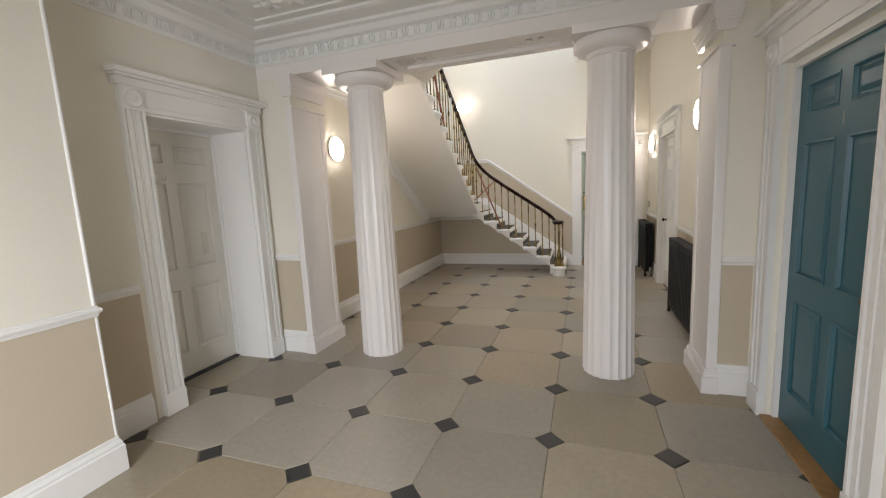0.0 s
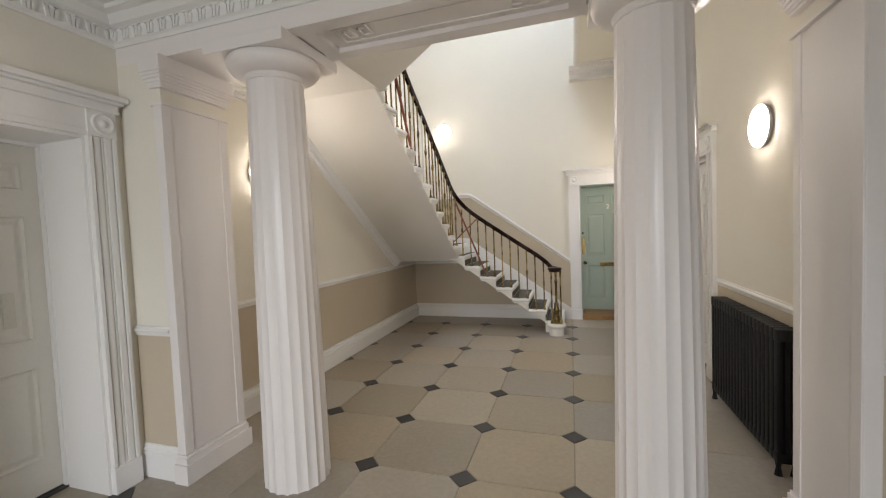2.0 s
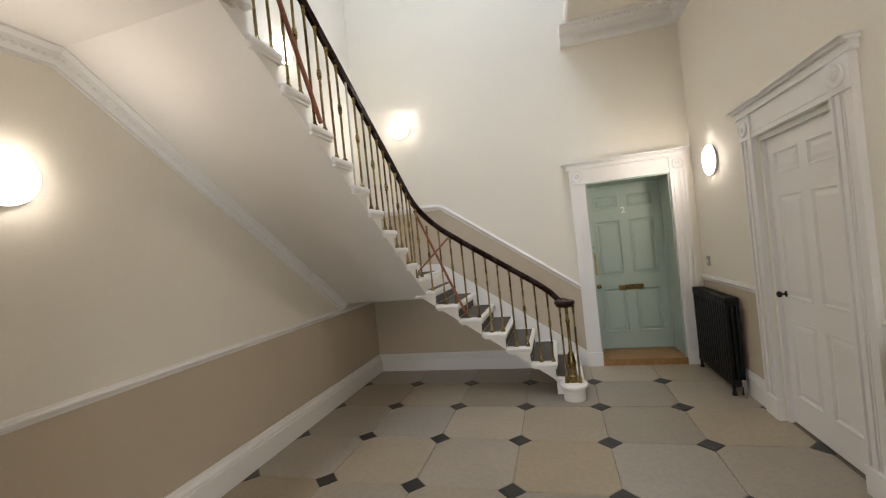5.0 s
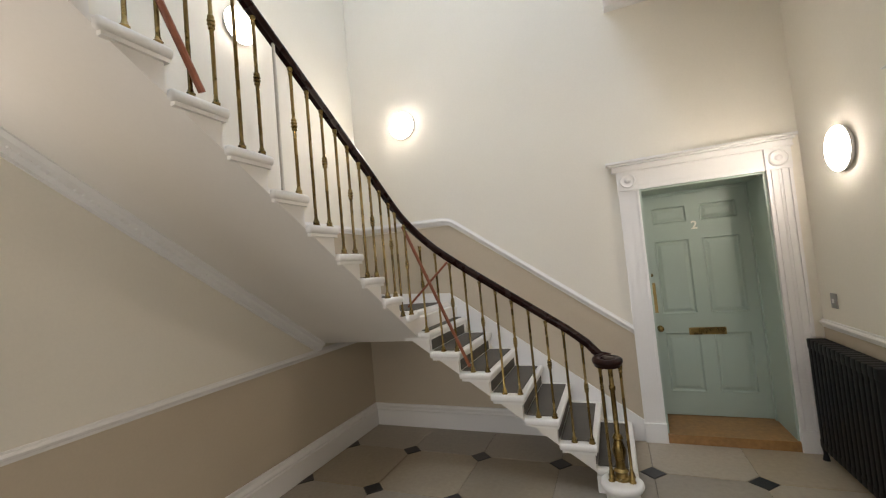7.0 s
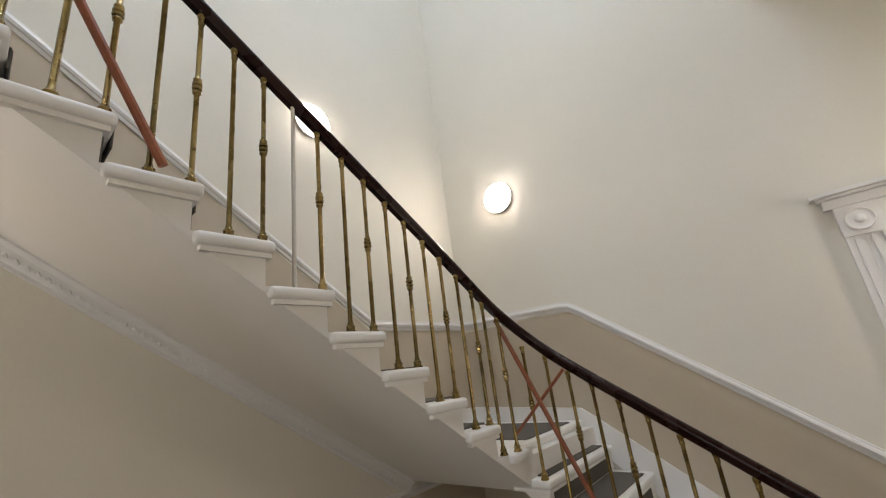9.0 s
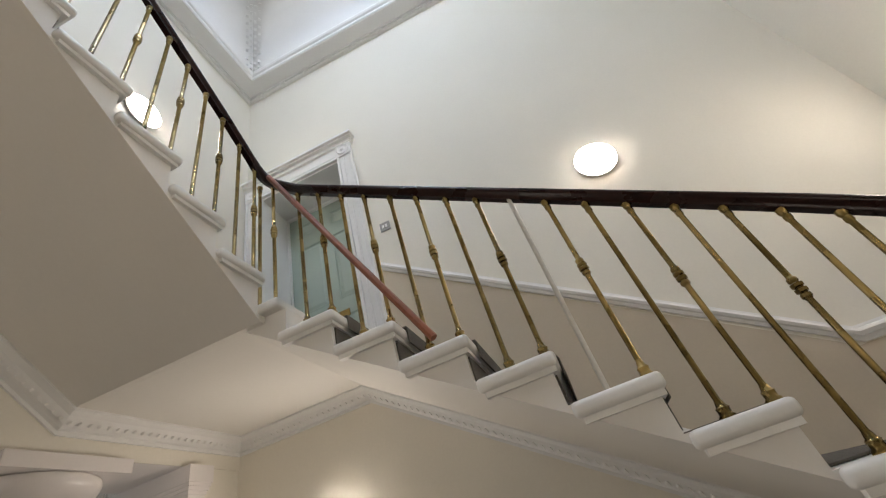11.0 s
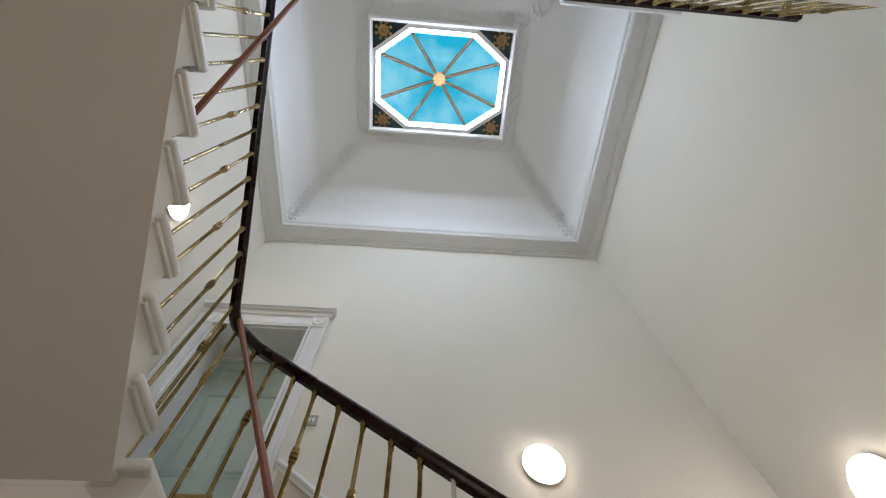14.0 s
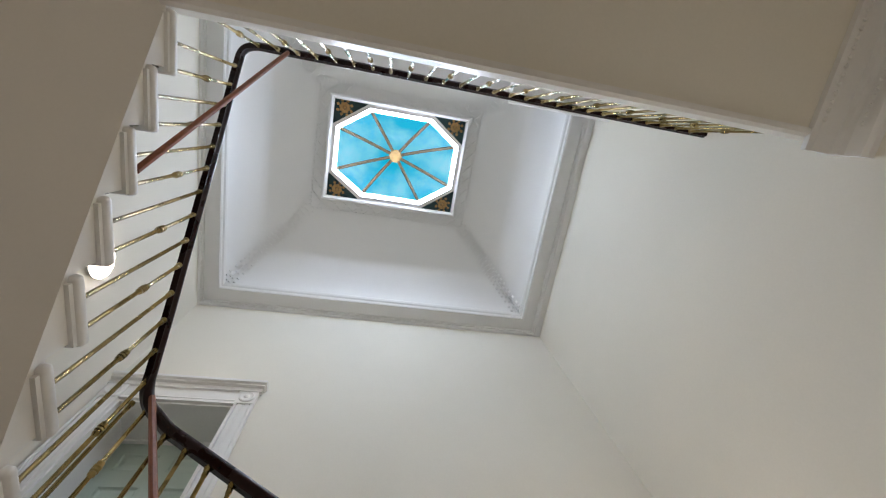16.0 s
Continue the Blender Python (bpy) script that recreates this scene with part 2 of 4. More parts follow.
box(bm, -0.45, 1.05, YB - 0.3, YB, 2.55, 3.3)
box(bm, -0.45, 1.05, YB - 0.3, YB, 0, 0.65)
structure("wall_behind", bm, CREAM, "cream wall with the front window")
structure("wall_projection", boxes((XL, -1.61, YB, 1.70, 0, ZH)), CREAM, "cream painted wall projecting into the hall")
structure("ceiling_hall", boxes((XL, XR, YB, YS1, ZH, ZH + 0.12)), PLASTER, "white painted plaster hall ceiling", "ceiling")


def dado(name, pts, axis, a, b):
    bm = bmesh.new()
    prism(bm, pts, axis, a, b)
    return structure(name, bm, TAUPE, "taupe painted dado below the rail", "wall")


Z0, Z1 = 0.0, 1.01
D = 0.004
dado("dado_left_hall", [(1.70, Z0), (2.2, Z0), (2.2, Z1), (1.70, Z1)], "x", XL, XL + D)
dado("dado_left_well", [(YS1, Z0), (YF, Z0), (YF, Z1), (YS1, Z1)], "x", XL, XL + D)
dado("dado_projection", [(YB, Z0), (1.70, Z0), (1.70, Z1), (YB, Z1)], "x", -1.61, -1.61 + D)
dado("dado_projection_end", [(XL + D, Z0), (-1.61, Z0), (-1.61, Z1), (XL + D, Z1)], "y", 1.70, 1.70 + D)
for y0, y1 in ((YS1, 6.15), (7.53, YF)):
    dado("dado_right_well", [(y0, Z0), (y1, Z0), (y1, Z1), (y0, Z1)], "x", XR - D, XR)
dado("dado_right_hall", [(YB, Z0), (2.16, Z0), (2.16, Z1), (YB, Z1)], "x", XR - D, XR)
# far wall: low under the landing, then up with flight 1
dado("dado_far_low", [(XL + D, 0), (0.5, 0), (-0.85, 1.0), (XL + D, 1.0)], "y", YF - D, YF)
dado("dado_far_stair", [(0.885, 0.0), (0.885, 0.97), (-0.84, 2.19), (XL + D, 2.19), (XL + D, 1.2), (-0.93, 1.2), (0.70, 0.0)], "y", YF - D - 0.001, YF)
dado("dado_stair_left", [(YF - 0.006, 1.2), (YF - 0.006, 2.22), (7.72, 2.22), (5.42, 3.86), (5.42, 2.9), (7.8, 1.3)], "x", XL, XL + D)

# mouldings
RAILP = [(0, -0.03), (0.012, -0.03), (0.016, -0.012), (0.024, -0.008), (0.030, 0.006), (0.024, 0.018), (0.016, 0.02), (0.014, 0.032), (0, 0.032)]
SKIRTP = [(0, 0), (0.028, 0), (0.028, 0.165), (0.022, 0.173), (0.022, 0.187), (0.012, 0.208), (0.010, 0.228), (0, 0.232)]


def rail(path, name="dado_rail", tall=1.0):
    return tagged(part(name, sweep(bmesh.new(), path, [(u, v * tall) for u, v in RAILP]), WHITE), "white painted moulded dado rail", "trim", "", "structure")


def skirting(path, thick=1.0):
    return tagged(part("baseboard", sweep(bmesh.new(), path, [(u * thick, v) for u, v in SKIRTP]), WHITE), "white painted moulded skirting board", "baseboard", "", "structure")


ZR = 1.02
bm = bmesh.new()
for z0, z1 in ((0.235, 0.985), (1.055, ZH - 0.22)):
    lathe(bm, [(0.011, z0), (0.011, z1)], 10, Matrix.Translation((-1.612, 1.702, 0)))
structure("corner_bead", bm, WHITE, "white painted bead on the wall corner", "trim", 40)
rail([(XL, 2.2, ZR), (XL, 1.70, ZR), (-1.61, 1.70, ZR), (-1.61, YB, ZR)])
skirting([(XL, 2.17, 0), (XL, 1.70, 0), (-1.61, 1.70, 0), (-1.61, YB, 0)])
rail([(-0.9, YF, ZR), (XL, YF, ZR), (XL, YS1, ZR)])
skirting([(0.62, YF, 0), (XL, YF, 0), (XL, YS1, 0)], 2.2)
rail([(XR, YS1, ZR), (XR, 6.15, ZR)])
skirting([(XR, YS1, 0), (XR, 6.15, 0)])
rail([(XR, 7.53, ZR), (XR, YF, ZR)])
skirting([(XR, 7.53, 0), (XR, YF, 0)])
rail([(XR, YB, ZR), (XR, 2.16, ZR)])
skirting([(XR, YB, 0), (XR, 2.16, 0)])
rail([(0.885, YF, 1.0), (-0.76, YF, 2.185), (-0.83, YF, 2.225), (-0.91, YF, 2.24), (XL, YF, 2.255), (XL, 7.75, 2.265), (XL, 5.40, 3.905)], "stair_dado_rail", 1.3)
# the white string board against the wall beside the treads
bm = bmesh.new()
prism(bm, [(0.885, 0), (0.885, 0.19), (0.80, 0.25), (-0.80, 1.385), (-0.90, 1.45), (XL + 0.02, 1.50), (XL + 0.02, 1.2), (-0.90, 1.2), (0.66, 0.0)], "y", YF - 0.022, YF - 0.006)
prism(bm, [(YF - 0.02, 1.2), (YF - 0.02, 1.50), (7.80, 1.50), (7.64, 1.58), (5.42, 3.08), (5.42, 2.9), (7.8, 1.3)], "x", XL + 0.006, XL + 0.022)
tagged(part("stair_skirting", bm, WHITE), "white painted skirting board rising with the stair", "baseboard", "", "structure")


# ---- column screen ----
bm = bmesh.new()
box(bm, XL, XR, YS0, YS1, 2.83, 3.10)
box(bm, XL, XR, YS0, YS0 + 0.10, 2.80, 2.83)
box(bm, XL, XR, YS1 - 0.10, YS1, 2.80, 2.83)
for x0, x1 in ((XL, -1.22), (-0.60, -0.50), (0.92, 1.01), (1.62, XR)):
    box(bm, x0, x1, YS0 + 0.10, YS1 - 0.10, 2.80, 2.83)
structure("column_screen_beam", bm, COLUMN, "white painted beam with sunken soffit panels over the columns", "beam")
bm = bmesh.new()
for x0, x1 in ((-0.42, 0.84),):
    for a, b, c, d in ((x0, x1, YS0 + 0.15, YS0 + 0.165), (x0, x1, YS1 - 0.165, YS1 - 0.15), (x0, x0 + 0.015, YS0 + 0.165, YS1 - 0.165), (x1 - 0.015, x1, YS0 + 0.165, YS1 - 0.165)):
        box(bm, a, b, c, d, 2.822, 2.83)
    # key pattern near the ends
    for s, xk in ((1, x0 + 0.05), (-1, x1 - 0.05)):
        for k in range(2):
            e = xk + s * k * 0.10
            for a, b, c, d in ((0, 0.07, 0.0, 0.01), (0.06, 0.07, 0.0, 0.14), (0, 0.07, 0.13, 0.14), (0, 0.01, 0.05, 0.14), (0, 0.04, 0.05, 0.06)):
                xs = sorted((e + s * a, e + s * b))
                box(bm, xs[0], xs[1], 3.75 + c, 3.75 + d, 2.82, 2.83)
structure("beam_soffit_ornament", bm, COLUMN, "white raised key ornament on the beam soffit", "trim")


def anta(name, x0, x1, inner, outer):
    """The wall end that carries the beam: inner is the open side's x, outer the wall's."""
    root = tagged(part(name, boxes((x0, x1, YS0, YS1, 0, 2.80)), CREAM), "cream wall end with a white moulded pilaster under the beam", "pilaster", "", "structure")
    s = 1 if inner > outer else -1
    lo, hi = sorted((inner - s * 0.05, inner + s * 0.015))
    bm = bmesh.new()
    box(bm, lo, hi, YS0 - 0.018, YS1 + 0.018, 0.19, 2.52)
    bevel(bm, 0.006)
    part("shaft", bm, COLUMN, root)
    for y in (YS0 - 0.018, YS1 - 0.05):
        lo4, hi4 = sorted((inner + s * 0.012, inner + s * 0.021))
        part("edge_fillet", boxes((lo4, hi4, y, y + 0.068, 0.19, 2.50), round_by=0.003), COLUMN, root)
    for k, (z0, z1, o) in enumerate(((0.0, 0.13, 0.045), (0.13, 0.17, 0.03), (0.17, 0.19, 0.022))):
        lo2, hi2 = sorted((inner - s * 0.06, inner + s * (0.01 + o)))
        part("plinth", boxes((lo2, hi2, YS0 - o, YS1 + o, z0, z1)), COLUMN, root)
    for z0, z1, o in ((2.50, 2.512, 0.024), (2.61, 2.625, 0.022), (2.625, 2.645, 0.027), (2.645, 2.665, 0.034), (2.665, 2.685, 0.043), (2.685, 2.705, 0.050), (2.705, 2.80, 0.056)):
        lo2, hi2 = sorted((inner - s * (0.05 + o), inner + s * (0.015 + o)))
        part("cap_moulding", boxes((lo2, hi2, YS0 - o, YS1 + o, z0, z1)), COLUMN, root)
    # dado field, rail and base on the hall side
    lo3, hi3 = sorted((outer, inner - s * 0.05))
    part("dado_panel", boxes((lo3 + 0.006, hi3 - 0.012, YS0 - 0.004, YS0, 0.21, 0.985)), TAUPE, root, "taupe painted panel")
    bm = sweep(bmesh.new(), [(hi3, YS0, ZR), (lo3, YS0, ZR)], RAILP)
    part("dado_rail", bm, WHITE, root)
    part("base", sweep(bmesh.new(), [(hi3, YS0, 0), (lo3, YS0, 0)], SKIRTP), WHITE, root)
    return root


anta("pilaster_left", XL, -1.60, -1.60, XL)
anta("pilaster_right", 2.0, XR, 2.0, XR)


def column():
    root = thing("column", "white painted fluted Doric column without a base", "column", "columns of the screen")
    bm = bmesh.new()
    flutes, per = 20, 6
    rings = []
    for k in range(15):
        f = k / 14
        z = 2.61 * f
        r = 0.213 - 0.028 * f - 0.012 * f * f
        ring = []
        for i in range(flutes * per):
            a = 2 * math.pi * i / (flutes * per)
            u = (i % per) / per
            depth = (0.0105 - 0.0075 * f) * math.sin(math.pi * u)
            ring.append(bm.verts.new(((r - depth) * math.cos(a), (r - depth) * math.sin(a), z)))
        rings.append(ring)
    n = flutes * per
    for a, b in zip(rings, rings[1:]):
        for j in range(n):
            bm.faces.new((a[j], a[(j + 1) % n], b[(j + 1) % n], b[j]))
    bm.faces.new(rings[0][::-1])
    bm.faces.new(rings[-1])
    part("shaft", bm, COLUMN, root, "", 22)
    bm = bmesh.new()
    lathe(bm, [(0.168, 2.595), (0.180, 2.60), (0.180, 2.612), (0.176, 2.616), (0.186, 2.632), (0.222, 2.640), (0.258, 2.656), (0.277, 2.680), (0.285, 2.705), (0.280, 2.728), (0.26, 2.735)], 48)
    part("echinus", bm, COLUMN, root, "", 35)
    part("abacus", boxes((-0.285, 0.285, -0.285, 0.285, 2.733, 2.803), round_by=0.004), COLUMN, root)
    return root


col = column()
col.matrix_world = pose(-0.90, 3.85, 0)
copy_thing(col, pose(1.305, 3.85, 0))

# hall cornice: cove and band, and the row of leaf ornaments
ring = [(XR, YB, ZH), (XR, YS0, ZH), (XL, YS0, ZH), (XL, 1.70, ZH), (-1.61, 1.70, ZH), (-1.61, YB, ZH)]
bm = sweep(bmesh.new(), ring, [(0, 0), (0.34, 0), (0.34, -0.02), (0.31, -0.028), (0.16, -0.03), (0.15, -0.05), (0.11, -0.06), (0.075, -0.10), (0.04, -0.115),
                               (0.035, -0.19), (0.02, -0.20), (0.012, -0.215), (0, -0.215)], closed=True)
cornice = structure("cornice_hall", bm, PLASTER, "white plaster cornice with a band of leaf ornament", "cornice")


def leaf_mesh():
    bm = bmesh.new()
    # a palmette between two stems, standing off the band
    for dx, h in ((-0.018, 0.05), (0.0, 0.065), (0.018, 0.05)):
        prism(bm, [(dx - 0.006, -0.19), (dx + 0.006, -0.19), (dx * 1.5 + 0.010, -0.19 + h), (dx * 1.5, -0.18 + h), (dx * 1.5 - 0.010, -0.19 + h)], "y", 0.036, 0.050)
    prism(bm, [(-0.034, -0.125), (0.034, -0.125), (0.030, -0.118), (-0.030, -0.118)], "y", 0.036, 0.055)
    me = bpy.data.meshes.new("leaf_ornament")
    bmesh.ops.recalc_face_normals(bm, faces=bm.faces)
    bm.to_mesh(me)
    bm.free()
    me.materials.append(PLASTER)
    return me


def ceiling_relief():
    """Low moulded frames and leaf scrolls on the hall ceiling inside the cornice."""
    bm = bmesh.new()
    x0, x1, y0, y1 = XL + 0.42, XR - 0.42, YB + 0.5, YS0 - 0.42
    for d, w in ((0.0, 0.035), (0.42, 0.03), (0.48, 0.015)):
        for a, b, c, e in ((x0 + d, x1 - d, y1 - d - w, y1 - d), (x0 + d, x1 - d, y0 + d, y0 + d + w), (x0 + d, x0 + d + w, y0 + d + w, y1 - d - w), (x1 - d - w, x1 - d, y0 + d + w, y1 - d - w)):
            box(bm, a, b, c, e, ZH - 0.016, ZH + 0.004)
    rn = random.Random(3)
    runs = [((x0 + 0.22, y1 - 0.22), (x1 - 0.22, y1 - 0.22)), ((x0 + 0.22, y1 - 0.5), (x0 + 0.22, 1.9)), ((x1 - 0.22, y1 - 0.5), (x1 - 0.22, 1.9))]
    for p, q in runs:
        p, q = Vector((*p, ZH)), Vector((*q, ZH))
        d = q - p
        m = int(d.length / 0.21)
        for k in range(m):
            c = p + d * ((k + 0.5) / m)
            lathe(bm, [(0.012, -0.03), (0.03, -0.024), (0.04, -0.012), (0.045, 0.002)], 10, Matrix.Translation(c))
            for j in range(6):
                a = math.pi / 3 * j + rn.uniform(-0.1, 0.1)
                t = Matrix.Translation(c + Vector((0.085 * math.cos(a), 0.085 * math.sin(a), 0))) @ Matrix.Rotation(a, 4, "Z") @ Matrix.Diagonal((1.7, 0.75, 1, 1))
                lathe(bm, [(0.006, -0.02), (0.018, -0.015), (0.026, 0.002)], 8, t)
    return bm


structure("ceiling_ornament", ceiling_relief(), PLASTER, "white low relief scrolls and frames on the hall ceiling", "trim", 40)
LEAF = leaf_mesh()
for (p, q) in ((ring[1], ring[2]), (ring[2], ring[3]), (ring[0], ring[1])):
    d = Vector(q) - Vector(p)
    turn = math.degrees(math.atan2(d.y, d.x))
    count = int(d.length / 0.105)
    for k in range(count):
        o = new("leaf_ornament", LEAF)
        o.parent = cornice
        c = Vector(p) + d * ((k + 0.5) / count)
        o.matrix_world = pose(c.x, c.y, ZH, 0, 0, turn)


# ---- doors ----
def panel_leaf(name, w, h, mat, parent, m, raised=True):
    """A six panel door leaf, its face at y = 0 towards the room, its hinge side at x = 0."""
    bm = bmesh.new()
    t = 0.045
    st, mid = 0.105, 0.10
    xs = (st, (w - mid) / 2, (w + mid) / 2, w - st)
    zs = (0.22, 0.22 + 0.27 * h, 0.22 + 0.27 * h + 0.17, 0.0, 0.0, 0.0)
    z_lock0, z_lock1 = zs[1], zs[2]
    z_fr1 = h - 0.12
    z_fr0 = z_fr1 - 0.175
    z_mid = z_fr0 - 0.155
    rows = ((0.22, z_lock0), (z_lock1, z_mid), (z_fr0, z_fr1))
    box(bm, 0, w, 0.016, t, 0, h)
    box(bm, 0, xs[0], 0, 0.016, 0, h)
    box(bm, xs[3], w, 0, 0.016, 0, h)
    box(bm, xs[1], xs[2], 0, 0.016, rows[0][0], rows[2][1])
    for z0, z1 in ((0, rows[0][0]), (rows[0][1], rows[1][0]), (rows[1][1], rows[2][0]), (rows[2][1], h)):
        box(bm, xs[0], xs[3], 0.0002 if z0 in (rows[0][1], rows[1][1]) else 0, 0.016, z0, z1)
    leaf = part(name, bm, mat, parent)
    for x0, x1 in ((xs[0], xs[1]), (xs[2], xs[3])):
        for z0, z1 in rows:
            bm = bmesh.new()
            # sloped moulding round the sunk panel and the raised field
            def loop(g, y):
                return [bm.verts.new(p) for p in ((x0 + g, y, z0 + g), (x1 - g, y, z0 + g), (x1 - g, y, z1 - g), (x0 + g, y, z1 - g))]
            steps = [loop(0, -0.003), loop(0.010, -0.005), loop(0.020, 0.012), loop(0.030, 0.013), loop(0.055, 0.004), loop(0.060, 0.003)]
            for a, b in zip(steps, steps[1:]):
                for j in range(4):
                    bm.faces.new((a[j], a[(j + 1) % 4], b[(j + 1) % 4], b[j]))
            bm.faces.new(steps[-1])
            edge = loop(0, 0.0155)
            for j in range(4):
                bm.faces.new((edge[j], edge[(j + 1) % 4], steps[0][(j + 1) % 4], steps[0][j]))
            part("panel", bm, mat, leaf)
    leaf.matrix_local = m
    return leaf


def knob(parent, x, y, z, mat, r=0.026):
    bm = bmesh.new()
    lathe(bm, [(r * 0.95, 0), (r * 0.95, 0.004), (r * 0.4, 0.008), (r * 0.35, 0.028), (r * 0.8, 0.036), (r, 0.048), (r * 0.8, 0.060), (r * 0.3, 0.066)], 14, pose(x, y, z, 90, 0, 0))
    return part("knob", bm, mat, parent, "polished brass knob" if mat == BRASS else "steel knob", 40)


def doorcase(name, at, w, h, reveal, leafmat, label, sill=None, casing=0.165, header=0.27, left_end=0.05, right_end=0.05, leaf_z=0.0, lining=WHITE, sill_label="varnished oak threshold", sill_from=-0.03):
    """A door in its case. Local x along the wall, y into the wall, z up; the opening runs from x = 0 to w."""
    root = thing(name, label, "door", "", "structure", at)
    for x0, s, e in ((-casing, -1, left_end), (w, 1, right_end)):
        bm = bmesh.new()
        box(bm, x0, x0 + casing, -0.022, 0.0, 0.0, h)
        for f, g, o in ((0.0, 0.14, 0.040), (0.19, 0.41, 0.031), (0.47, 0.53, 0.027), (0.59, 0.81, 0.031), (0.86, 1.0, 0.038)):
            box(bm, x0 + casing * f + 0.001, x0 + casing * g - 0.001, -o, -0.022, 0.16, h)
        part("architrave", bm, WHITE, root)
        part("plinth_block", boxes((x0 - 0.004, x0 + casing + 0.004, -0.048, 0, 0, 0.17), round_by=0.004), WHITE, root)
        block = part("corner_block", boxes((x0 - 0.003, x0 + casing + 0.003, -0.044, 0, h, h + casing), round_by=0.003), WHITE, root)
        cx, cz = x0 + casing / 2, h + casing / 2
        bm = lathe(bmesh.new(), [(0.068, 0), (0.068, 0.010), (0.060, 0.016), (0.050, 0.010), (0.040, 0.008), (0.026, 0.010), (0.020, 0.018), (0.008, 0.022)], 20, pose(cx, -0.044, cz, 90, 0, 0))
        part("rosette", bm, WHITE, block, "", 40)
    bm = bmesh.new()
    box(bm, 0.003, w - 0.003, -0.028, 0, h, h + casing)
    box(bm, 0.003, w - 0.003, -0.036, -0.028, h, h + 0.03)
    box(bm, 0.003, w - 0.003, -0.034, -0.028, h + 0.04, h + 0.055)
    part("frieze", bm, WHITE, root)
    for z0, z1, o in ((casing, casing + 0.015, 0.052), (casing + 0.015, casing + 0.055, 0.046), (casing + 0.055, casing + 0.072, 0.078), (casing + 0.072, header, 0.105)):
        part("head_moulding", boxes((-casing - left_end * o * 10, w + casing + right_end * o * 10, -o, 0, h + z0, h + z1), round_by=0.004), WHITE, root)
    # lining of the recess
    if reveal > 0.05:
        bm = bmesh.new()
        box(bm, 0, 0.018, -0.006, reveal, 0, h - 0.018)
        box(bm, w - 0.018, w, -0.006, reveal, 0, h - 0.018)
        box(bm, 0, w, -0.006, reveal, h - 0.018, h)
        part("lining", bm, lining, root)
    part("stop", boxes((0, 0.03, reveal - 0.014, reveal + 0.02, 0, h), (w - 0.03, w, reveal - 0.014, reveal + 0.02, 0, h), (0.03, w - 0.03, reveal - 0.014, reveal + 0.02, h - 0.04, h)), lining, root)
    if sill is not None:
        part("threshold", boxes((0.0, w, sill_from, reveal + 0.05, 0.0, leaf_z - 0.006), round_by=0.004), sill, root, sill_label)
    leaf = panel_leaf("leaf", w - 0.012, h - 0.03 - leaf_z, leafmat, root, pose(0.006, reveal + 0.022, leaf_z))
    # back of the recess, so that no light leaks round the leaf
    part("backing", boxes((-0.05, w + 0.05, reveal + 0.072, reveal + 0.09, -0.0, h + 0.05)), DOORWHITE, root)
    return root, leaf


# left hall door: deep recess, off-white leaf with coat hooks
# the slate-dark strip at the leaf's foot paints in the shaded gap
d1, leaf1 = doorcase("door_1", pose(XL, 2.41, 0, 0, 0, 90), 0.97, 2.30, 0.40, DOORWHITE, "closed off-white panelled door in a deep white recess with moulded case", SLATE, leaf_z=0.025, sill_label="dark strip for the shaded gap under the leaf", sill_from=0.385)
for k in range(3):
    hk = part("coat_hook", tube(bmesh.new(), [(0.20 + 0.10 * k, 0.0, 1.83), (0.20 + 0.10 * k, -0.03, 1.815), (0.20 + 0.10 * k, -0.05, 1.825), (0.20 + 0.10 * k, -0.055, 1.85)], 0.008, 8), POLISHED, leaf1, "small chrome coat hook")
part("finger_plate", boxes((0.71, 0.77, -0.004, 0.0, 1.10, 1.32)), PALE, leaf1, "grey metal lock plate")
# right hall door: teal
d2, leaf2 = doorcase("door_2", pose(XR, 3.32, 0, 0, 0, -90), 0.96, DH, 0.05, TEAL, "closed teal blue six panel door with steel hinges", OAK, leaf_z=0.02)
for z in (0.28, 1.12, 1.92):
    part("hinge", boxes((-0.012, 0.010, -0.014, 0.008, z, z + 0.10), round_by=0.003), CHROME, leaf2, "steel butt hinge")
part("door_number", boxes((0.478, 0.484, -0.004, 0, 1.83, 1.90)), SWITCH, leaf2, "small pale metal numeral one")
knob(leaf2, 0.86, 0, 1.02, BRASS)
# right stair hall door: white
d3, leaf3 = doorcase("door_3", pose(XR, 7.32, 0, 0, 0, -90), 0.96, DH, 0.03, WHITE, "closed white six panel door with dark knob", leaf_z=0.01, casing=0.19)
knob(leaf3, 0.09, 0, 1.02, IRON)
# far door: mint, number two
d4, leaf4 = doorcase("door_4", pose(1.06, YF, 0), 0.95, DH, 0.43, MINT, "closed mint green six panel door with brass letter plate and number two", OAK, leaf_z=0.085, lining=MINT, casing=0.175, left_end=0.08, right_end=0.04)
part("letter_plate", boxes((0.32, 0.63, -0.006, 0.0, 0.775, 0.845), round_by=0.002), BRASS, leaf4, "brass letter plate")
part("letter_flap", boxes((0.335, 0.615, -0.010, -0.006, 0.785, 0.835), round_by=0.002), BRASS, leaf4, "brass letter flap")
part("finger_plate", boxes((0.012, 0.075, -0.004, 0, 1.0, 1.30), round_by=0.0015), BRASS, leaf4, "brass finger plate")
knob(leaf4, 0.075, 0, 0.845, BRASS, 0.03)
knob(leaf4, 0.045, 0, 1.38, BRASS, 0.018)
txt = bpy.data.curves.new("door_number", "FONT")
txt.body, txt.size, txt.extrude, txt.offset, txt.align_x = "2", 0.11, 0.004, 0.002, "CENTER"
txt.materials.append(POLISHED)
num = new("door_number", txt)
